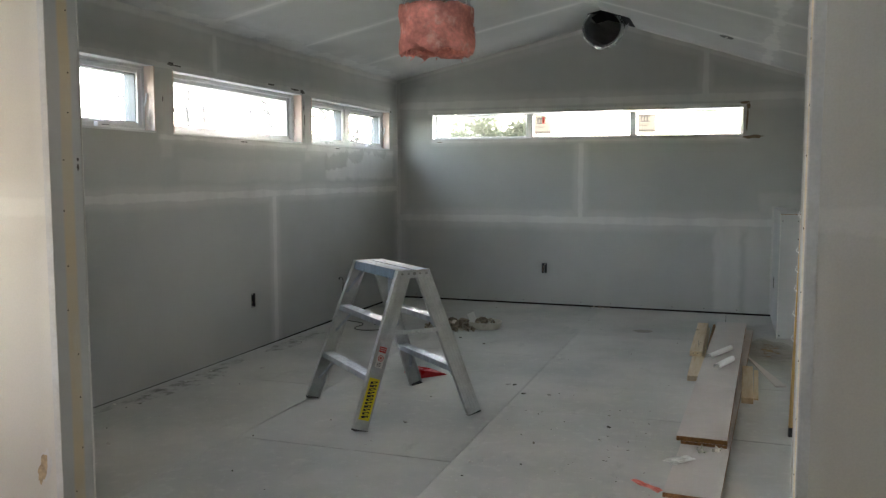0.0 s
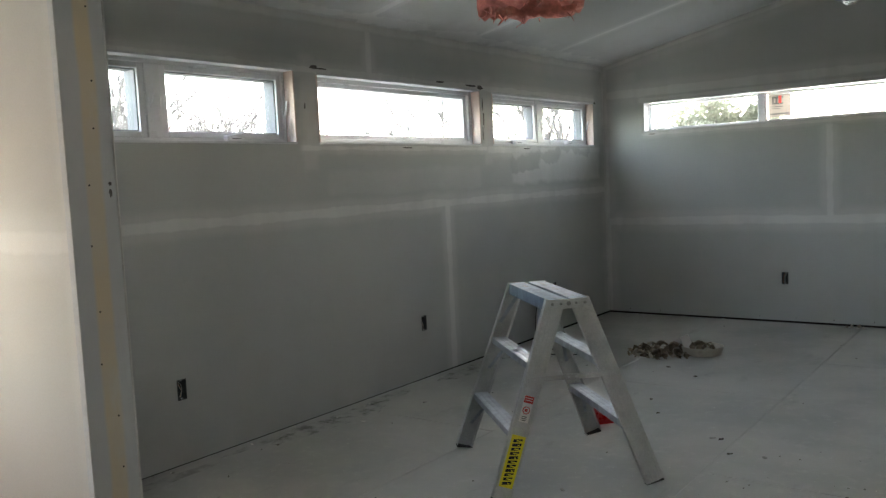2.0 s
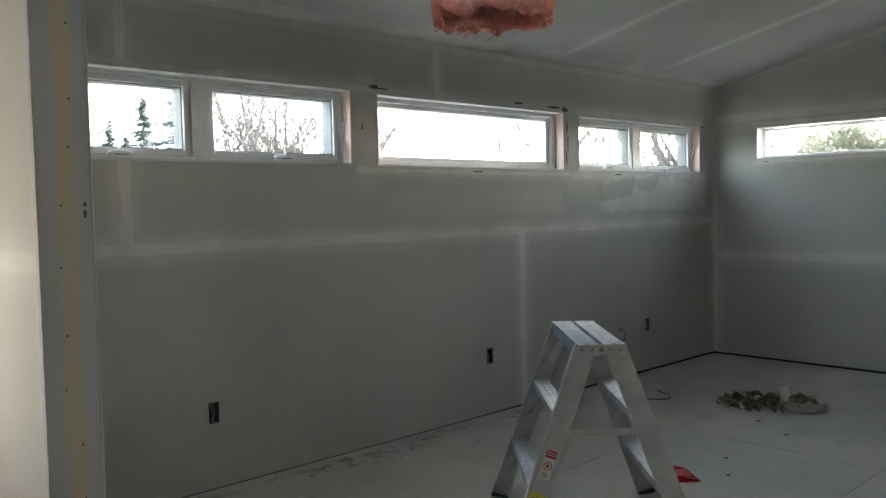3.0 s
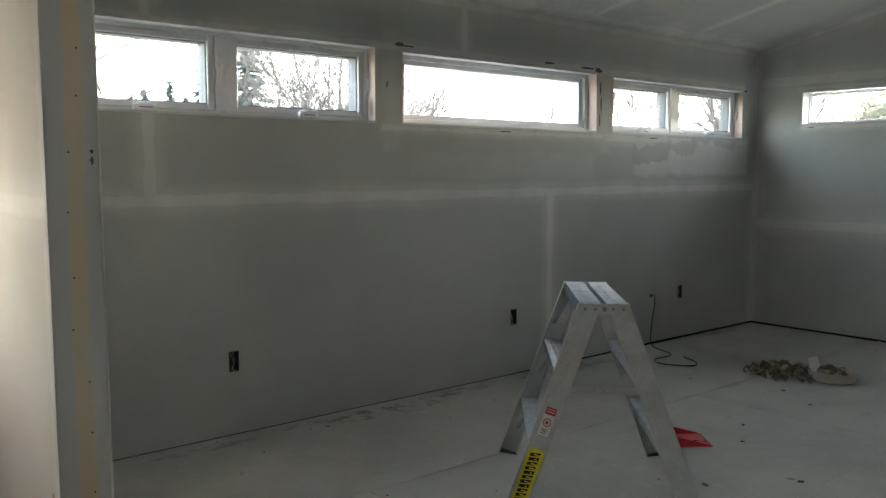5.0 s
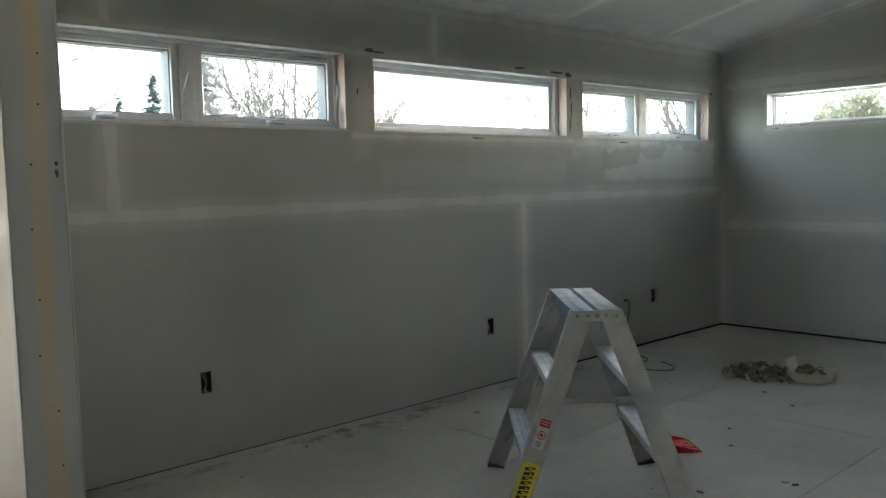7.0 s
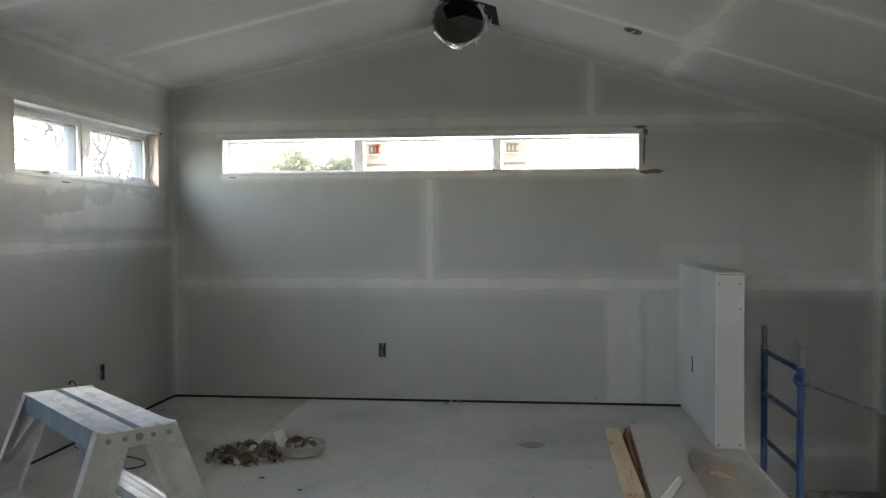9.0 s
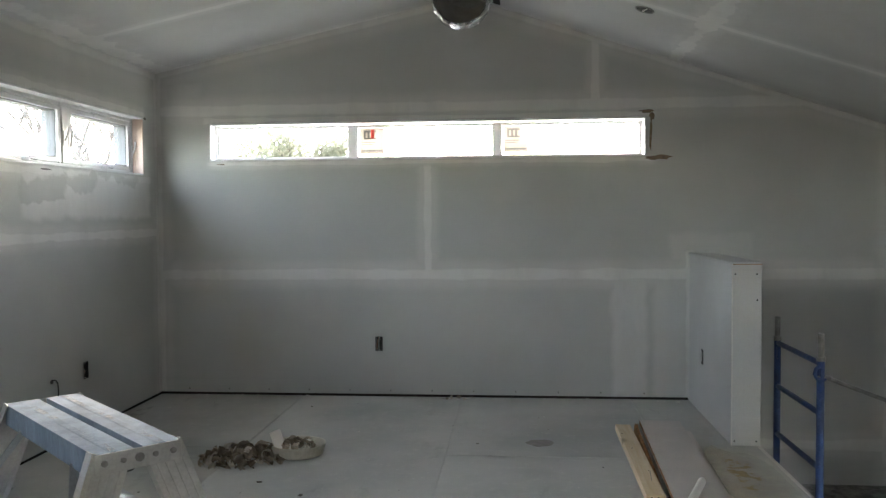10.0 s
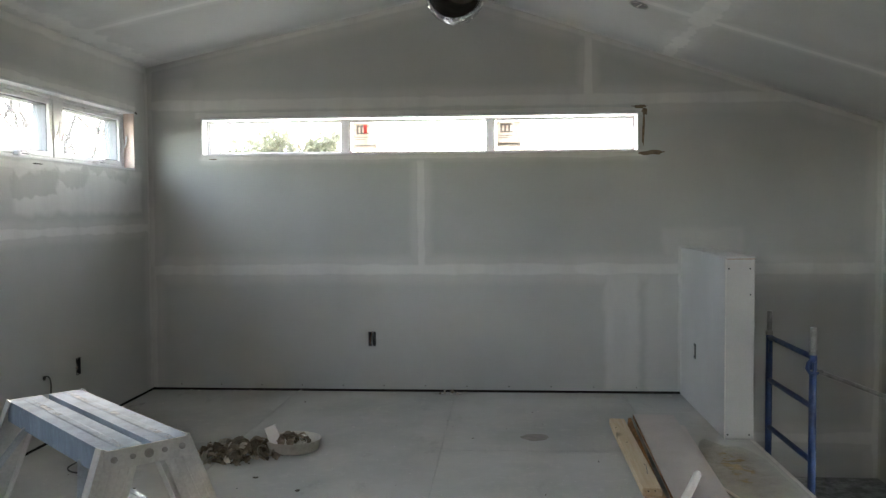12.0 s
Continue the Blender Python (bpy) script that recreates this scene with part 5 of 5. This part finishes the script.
_rnd = random.Random(21)
for _i in range(170):
    _a, _r = _rnd.uniform(0, 6.283), _rnd.random() ** 0.7
    _x, _y = 1.18 + 0.27 * _r * math.cos(_a), -1.66 + 0.17 * _r * math.sin(_a)
    _pale = _rnd.random() < 0.16
    shard((_x, _y, 0.0 if _r > 0.55 or _i % 2 else 0.02), _rnd.uniform(0.020, 0.085) * (1.1 - 0.45 * _r), _rnd.uniform(0.8, 3.4), _i, M_PALE if _pale else M_SHARD,
          "pale curled paper peeling in a heap" if _pale else "brown curled peeling in a heap on the floor", "heap of peelings", _rnd.uniform(0.3, 1.1))


for _i, (_x, _y, _z, _s) in enumerate(((1.13, -1.56, 0.012, 0.075), (1.23, -1.60, 0.015, 0.09), (1.31, -1.53, 0.012, 0.08), (1.08, -1.66, 0.0, 0.06), (1.25, -1.75, 0.0, 0.07), (1.02, -1.58, 0.0, 0.055), (1.36, -1.64, 0.005, 0.065))):
    shard((_x - 0.02, _y - 0.06, _z), _s, 4.3, 700 + _i, M_SHARD if _i % 3 else M_PALE, "large brown curled peeling in the heap", "heap of peelings", 0.75)


for _i, (_x, _y, _s) in enumerate(((2.24, -0.07, 0.035), (2.29, -0.05, 0.045), (2.33, -0.09, 0.03), (2.20, -0.10, 0.025), (2.38, -0.06, 0.025))):
    shard((_x, _y, 0.0), _s, 2.2, 800 + _i, M_SHARD if _i % 2 else M_PALE, "small brown peeling against the wall foot", "peelings by the wall", 0.6)


def tray():
    t = thing("tray", (1.47, -1.52, 0.0), "shallow cream plastic tub full of peelings and scraps", "tub")
    bm = bmesh.new()
    n = 36
    prof = [(0.0, 0.003), (0.115, 0.003), (0.130, 0.012), (0.148, 0.066), (0.156, 0.068), (0.154, 0.060), (0.137, 0.006), (0.12, 0.0), (0.0, 0.0)]
    rings = []
    for r, z in prof:
        rings.append([bm.verts.new((r * math.cos(a), r * math.sin(a) * 0.92, z)) for a in (2 * math.pi * j / n for j in range(n))] if r else [bm.verts.new((0, 0, z))])
    for a, b in zip(rings, rings[1:]):
        for j in range(n):
            k = (j + 1) % n
            f = [a[j % len(a)], a[k % len(a)], b[k % len(b)], b[j % len(b)]]
            bm.faces.new(list(dict.fromkeys(f)))
    part("shell", bm, M_CREAM, t, smooth=False)


tray()
for _i in range(26):
    _a, _r = _rnd.uniform(0, 6.283), _rnd.random() * 0.095
    shard((1.47 + _r * math.cos(_a), -1.52 + _r * math.sin(_a), 0.006 + 0.016 * (_i % 3)), _rnd.uniform(0.04, 0.075), _rnd.uniform(1.2, 3.2), 200 + _i,
          M_SHARD if _i % 3 else M_CREAM, "curled peeling lying in the cream tub", "peelings in the tub", 0.6)
_ob = tagged(part("board_offcut", one_box((-0.033, -0.006, 0.0), (0.030, 0.006, 0.135), 0.001), M_PAPER_W), "white plasterboard offcut standing in the tub", "offcut")
_ob.matrix_basis = pose(1.39, -1.545, 0.012, -20, -22, 15)

# scraps on the floor
_chip_at = [(2.21, -0.05, 0), (2.28, -0.07, 0), (2.34, -0.04, 0), (3.86, -0.08, 0), (1.62, -2.86, 1), (1.77, -3.12, 1), (2.19, -3.42, 0), (1.86, -4.43, 0), (2.39, -4.92, 0), (1.98, -3.78, 1), (0.55, -5.28, 0), (0.40, -3.55, 0),
            (2.5, -3.6, 0), (2.62, -4.55, 1), (2.23, -3.42, 1), (2.34, -3.62, 1), (1.66, -2.20, 1), (1.40, -2.02, 1), (2.95, -4.15, 1), (0.32, -4.05, 0)]
_rnd = random.Random(5)
for _i in range(190):
    if _i < len(_chip_at):
        _x, _y, _dark = _chip_at[_i]
        _sz = 0.024
    else:
        _x, _y, _dark = _rnd.uniform(0.12, 3.95), _rnd.uniform(-5.9, -0.25), _rnd.random() < 0.5
        if 3.2 < _x < 3.8 or (abs(_x - 1.3) < 0.45 and abs(_y + 1.5) < 0.35):
            continue
        _sz = _rnd.uniform(0.004, 0.014)
        if _i > 120:
            _x, _y, _dark = _rnd.uniform(2.35, 3.25), _rnd.gauss(-4.2, 0.6), _rnd.random() < 0.75
            _sz = _rnd.uniform(0.003, 0.011)
    _bm = bmesh.new()
    _k = _rnd.randint(4, 6)
    _rg = [(math.cos(6.283 * j / _k) * _sz * _rnd.uniform(0.4, 1.0), math.sin(6.283 * j / _k) * _sz * _rnd.uniform(0.15, 0.55)) for j in range(_k)]
    _lo = [_bm.verts.new((a, b, 0.0)) for a, b in _rg]
    _hi = [_bm.verts.new((a * 0.9, b * 0.9, _sz * _rnd.uniform(0.1, 0.3))) for a, b in _rg]
    _bm.faces.new(_lo[::-1]), _bm.faces.new(_hi)
    for j in range(_k):
        _bm.faces.new((_lo[j], _lo[(j + 1) % _k], _hi[(j + 1) % _k], _hi[j]))
    _ob = tagged(part("floor_scrap", _bm, M_DARK_SCRAP if _dark else M_SCRAP), "small dark scrap on the dusty floor" if _dark else "small pale gypsum chip on the dusty floor", "scrap", "scraps on the floor")
    _ob.matrix_basis = pose(_x, _y, 0.0, 0, 0, _rnd.uniform(0, 180))

# gypsum crumbs swept against the walls
for _i in range(64):
    if _i < 34:
        _x, _y = _rnd.uniform(0.3, 3.9), -abs(_rnd.gauss(0.0, 0.03)) - 0.006
    else:
        _x, _y = abs(_rnd.gauss(0.0, 0.06)) + 0.008, _rnd.uniform(-5.8, -0.2)
    _sz = _rnd.uniform(0.004, 0.012) * (1.5 if _i % 9 == 0 else 1.0)
    _bm = bmesh.new()
    bmesh.ops.create_icosphere(_bm, subdivisions=1, radius=_sz)
    for _v in _bm.verts:
        _v.co *= _rnd.uniform(0.6, 1.1)
        _v.co.z = max(_v.co.z * 0.45 + _sz * 0.3, 0.0)
    _ob = tagged(part("gypsum_crumb", _bm, M_SCRAP), "white gypsum crumb on the floor against the wall", "crumb", "crumbs along the walls")
    _ob.matrix_basis = pose(max(_x, 1.2 * _sz), min(_y, -1.2 * _sz), 0.0, 0, 0, _rnd.uniform(0, 180))

# ---------------------------------------------------------------- outside
structure("ground", one_box((-900, -900, -3.4), (900, 900, -3.2)), M_GROUND, "wide winter lawn around the house", "ground")


def bare_tree(at, height, seed, lean=0.0, spread=0.55, levels=5, thin=0.013):
    rnd = random.Random(seed)
    t = thing("bare_tree", (*at, -3.2), "leafless deciduous tree with thin grey branches outside the windows", "tree", "bare trees outside")
    trunk, crown = bmesh.new(), bmesh.new()

    def grow(bm, p, d, length, r, level):
        pts = [p]
        n = 4 if level < 3 else 3
        for _ in range(n):
            d = (d + Vector((rnd.uniform(-1, 1), rnd.uniform(-1, 1), rnd.uniform(-0.3, 0.8))) * 0.13).normalized()
            pts.append(pts[-1] + d * length / n)
        r = max(r, thin)
        tube(bm, pts, r, 7 if level < 2 else 4, r * 0.6, cap=False)
        if level >= levels:
            return
        for _ in range(3 if level else 5):
            k = rnd.uniform(0.35, 1.0)
            i = min(n - 1, int(k * n))
            q = pts[i].lerp(pts[i + 1], k * n - i if k < 1 else 1)
            side = Vector((rnd.uniform(-1, 1), rnd.uniform(-1, 1), rnd.uniform(-0.1, 0.6))).normalized()
            grow(crown, q, (d * (1 - spread) + side * spread).normalized(), length * rnd.uniform(0.5, 0.75), r * 0.5, level + 1)
        grow(crown, pts[-1], d, length * 0.7, r * 0.55, level + 1)
    grow(trunk, Vector((0, 0, 0)), Vector((lean, 0, 1)).normalized(), height * 0.42, height * 0.016, 0)
    part("trunk", trunk, M_BARK, t)
    part("crown", crown, M_BARK, t, "fine leafless branches")
    return t


def spruce(at, height, seed, label="dark spruce tree standing far outside", spread=0.29):
    rnd = random.Random(seed)
    t = thing("spruce_tree", (*at, -3.2), label, "tree", "spruces outside")
    part("trunk", one_tube([(0, 0, 0), (0, 0, height * 0.5), (0, 0, height * 0.98)], height * 0.018, 7, height * 0.002), M_BARK, t)
    verts, faces = [], []
    tiers = int(height * 3.6)
    for k in range(tiers):
        f = k / tiers
        z = height * (0.08 + 0.92 * f)
        reach = height * spread * (1 - f) ** 0.85 * rnd.uniform(0.75, 1.15) + 0.05
        for b in range(rnd.randint(10, 14)):
            a = rnd.uniform(0, 6.283)
            zb = z + rnd.uniform(-0.7, 0.7) * height / tiers
            ln = reach * rnd.uniform(0.5, 1.15)
            ux, uy = math.cos(a), math.sin(a)
            steps = max(3, int(ln / 0.14))
            for s in range(steps):
                g = (s + 0.6) / steps
                for _ in range(5):
                    c = Vector((ux * ln * g, uy * ln * g, zb - 0.30 * ln * g + 0.14 * ln * g * g)) + Vector((rnd.uniform(-.08, .08), rnd.uniform(-.08, .08), rnd.uniform(-.07, .05)))
                    w = rnd.uniform(0.08, 0.24) * (1.15 - 0.5 * g)
                    d1 = Vector((ux + rnd.uniform(-.7, .7), uy + rnd.uniform(-.7, .7), rnd.uniform(-0.5, 0.25))).normalized() * w
                    d2 = d1.cross(Vector((rnd.uniform(-1, 1), rnd.uniform(-1, 1), 1))).normalized() * w * 0.42
                    i = len(verts)
                    verts += [c - d2, c + d1, c + d2, c - d1 * 0.5]
                    faces.append((i, i + 1, i + 2, i + 3))
    me = bpy.data.meshes.new("crown")
    me.from_pydata(verts, [], faces)
    me.materials.append(M_NEEDLE)
    cr = new("crown", me)
    cr.parent = t
    return t


def leafy(at, height, radius, seed):
    rnd = random.Random(seed)
    t = thing("evergreen_shrub", (*at, -3.2), "tall olive-green broadleaf evergreen outside the strip window", "tree")
    bm = bmesh.new()
    tube(bm, [(0, 0, 0), (0.1, 0, height * 0.4), (0, 0.1, height * 0.85)], 0.09, 7, 0.03)
    tips = []
    for k in range(46):
        z = height * rnd.uniform(0.5, 0.93)
        a = rnd.uniform(0, 6.283)
        e = Vector((math.cos(a) * radius * rnd.uniform(0.4, 1), math.sin(a) * radius * rnd.uniform(0.4, 1), min(height * rnd.uniform(0.94, 1.0), z + rnd.uniform(0.2, 0.6))))
        tube(bm, [(0, 0, z), (e.x * 0.5, e.y * 0.5, (z + e.z) / 2 + 0.1), e], 0.014, 5, 0.005, cap=False)
        tips += [e, Vector((e.x * 0.6, e.y * 0.6, (z + e.z) / 2 + 0.15))]
    part("trunk", bm, M_BARK, t)
    verts, faces = [], []
    for e in tips:
        for _ in range(150):
            o = Vector((rnd.gauss(0, 0.085), rnd.gauss(0, 0.085), rnd.gauss(0, 0.075)))
            d1 = Vector((rnd.uniform(-1, 1), rnd.uniform(-1, 1), rnd.uniform(-1, 1))).normalized() * rnd.uniform(0.02, 0.036)
            d2 = d1.orthogonal().normalized() * 0.013
            i = len(verts)
            verts += [e + o - d1, e + o + d2, e + o + d1, e + o - d2]
            faces.append((i, i + 1, i + 2, i + 3))
    me = bpy.data.meshes.new("crown")
    me.from_pydata(verts, [], faces)
    me.materials.append(M_LEAF)
    new("crown", me).parent = t


def out_at(az, dist, x0=3.8, y0=-7.0):
    return (x0 + dist * math.cos(radians(az)), y0 + dist * math.sin(radians(az)))


spruce(out_at(153.4, 36), 11.2, 1, "large dark spruce tree standing outside the windows", 0.40)
spruce(out_at(158.4, 60), 10.8, 2)
spruce(out_at(160.0, 62), 10.4, 3)
spruce(out_at(156.3, 58), 12.2, 4)
spruce(out_at(157.4, 64), 10.2, 6)
spruce(out_at(138.0, 60), 8.2, 5)
bare_tree(out_at(148.4, 25), 9.4, 11)
bare_tree(out_at(147.4, 27), 9.2, 12)
bare_tree(out_at(150.0, 30), 8.6, 13)
bare_tree(out_at(167.0, 14), 9.2, 14, 0.1, levels=4, thin=0.016)
bare_tree(out_at(147.0, 33), 11.0, 19)
bare_tree(out_at(123.5, 21), 8.4, 20, levels=4, thin=0.022)
bare_tree(out_at(128.2, 30), 8.6, 23, levels=4, thin=0.022)
bare_tree(out_at(130.0, 30), 8.2, 15, levels=4, thin=0.022)
bare_tree(out_at(126.0, 26), 7.6, 16, levels=4, thin=0.022)
bare_tree(out_at(118.5, 20), 7.5, 18, levels=4, thin=0.022)
leafy((0.2, 3.0), 5.52, 0.8, 31)
leafy((0.52, 3.3), 5.55, 0.6, 33)
leafy((-0.12, 3.15), 5.40, 0.7, 37)
leafy((0.40, 3.1), 5.50, 0.55, 41)

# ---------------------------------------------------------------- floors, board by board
# same near-black backing, so the open joints look shaded
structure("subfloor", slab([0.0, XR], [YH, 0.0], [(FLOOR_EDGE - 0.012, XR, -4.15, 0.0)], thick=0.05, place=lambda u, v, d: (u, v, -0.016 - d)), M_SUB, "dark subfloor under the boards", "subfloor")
FLOOR = thing("floor", (0, 0, 0), "dusty pale grey floor boards with open joints", "floor", kind="structure")
_cols = [(-0.11, 1.105, -3.85), (1.105, 2.305, -4.955), (2.305, 3.53, -1.485), (3.53, 4.75, -3.0), (4.75, XR, -4.2)]
_g = 0.0018
for _x0, _x1, _y in _cols:
    while _y > YH:
        _y -= 2.44
    while _y < 0:
        _y0, _y1 = max(_y, YH), min(_y + 2.44, 0.0)
        _y += 2.44
        _a0, _a1 = max(_x0, 0.0), min(_x1, XR)
        spans = [(_a0, _a1, _y0, _y1)]
        if _a1 > FLOOR_EDGE:
            spans = []
            if _a0 < FLOOR_EDGE:
                spans.append((_a0, FLOOR_EDGE, max(_y0, -4.15), _y1))
            spans.append((_a0, _a1, _y0, min(_y1, -4.15)))
        for s in spans:
            if s[3] - s[2] > 0.02:
                g0, g1 = (0.0010 if abs(e - 2.305) < 0.01 else _g for e in (s[0], s[1]))
                part("floor_board", one_box((s[0] + g0, s[2] + 1.8 * _g, -0.016), (s[1] - g1, s[3] - 1.8 * _g, 0.0), 0.0012), M_FLOOR, FLOOR)
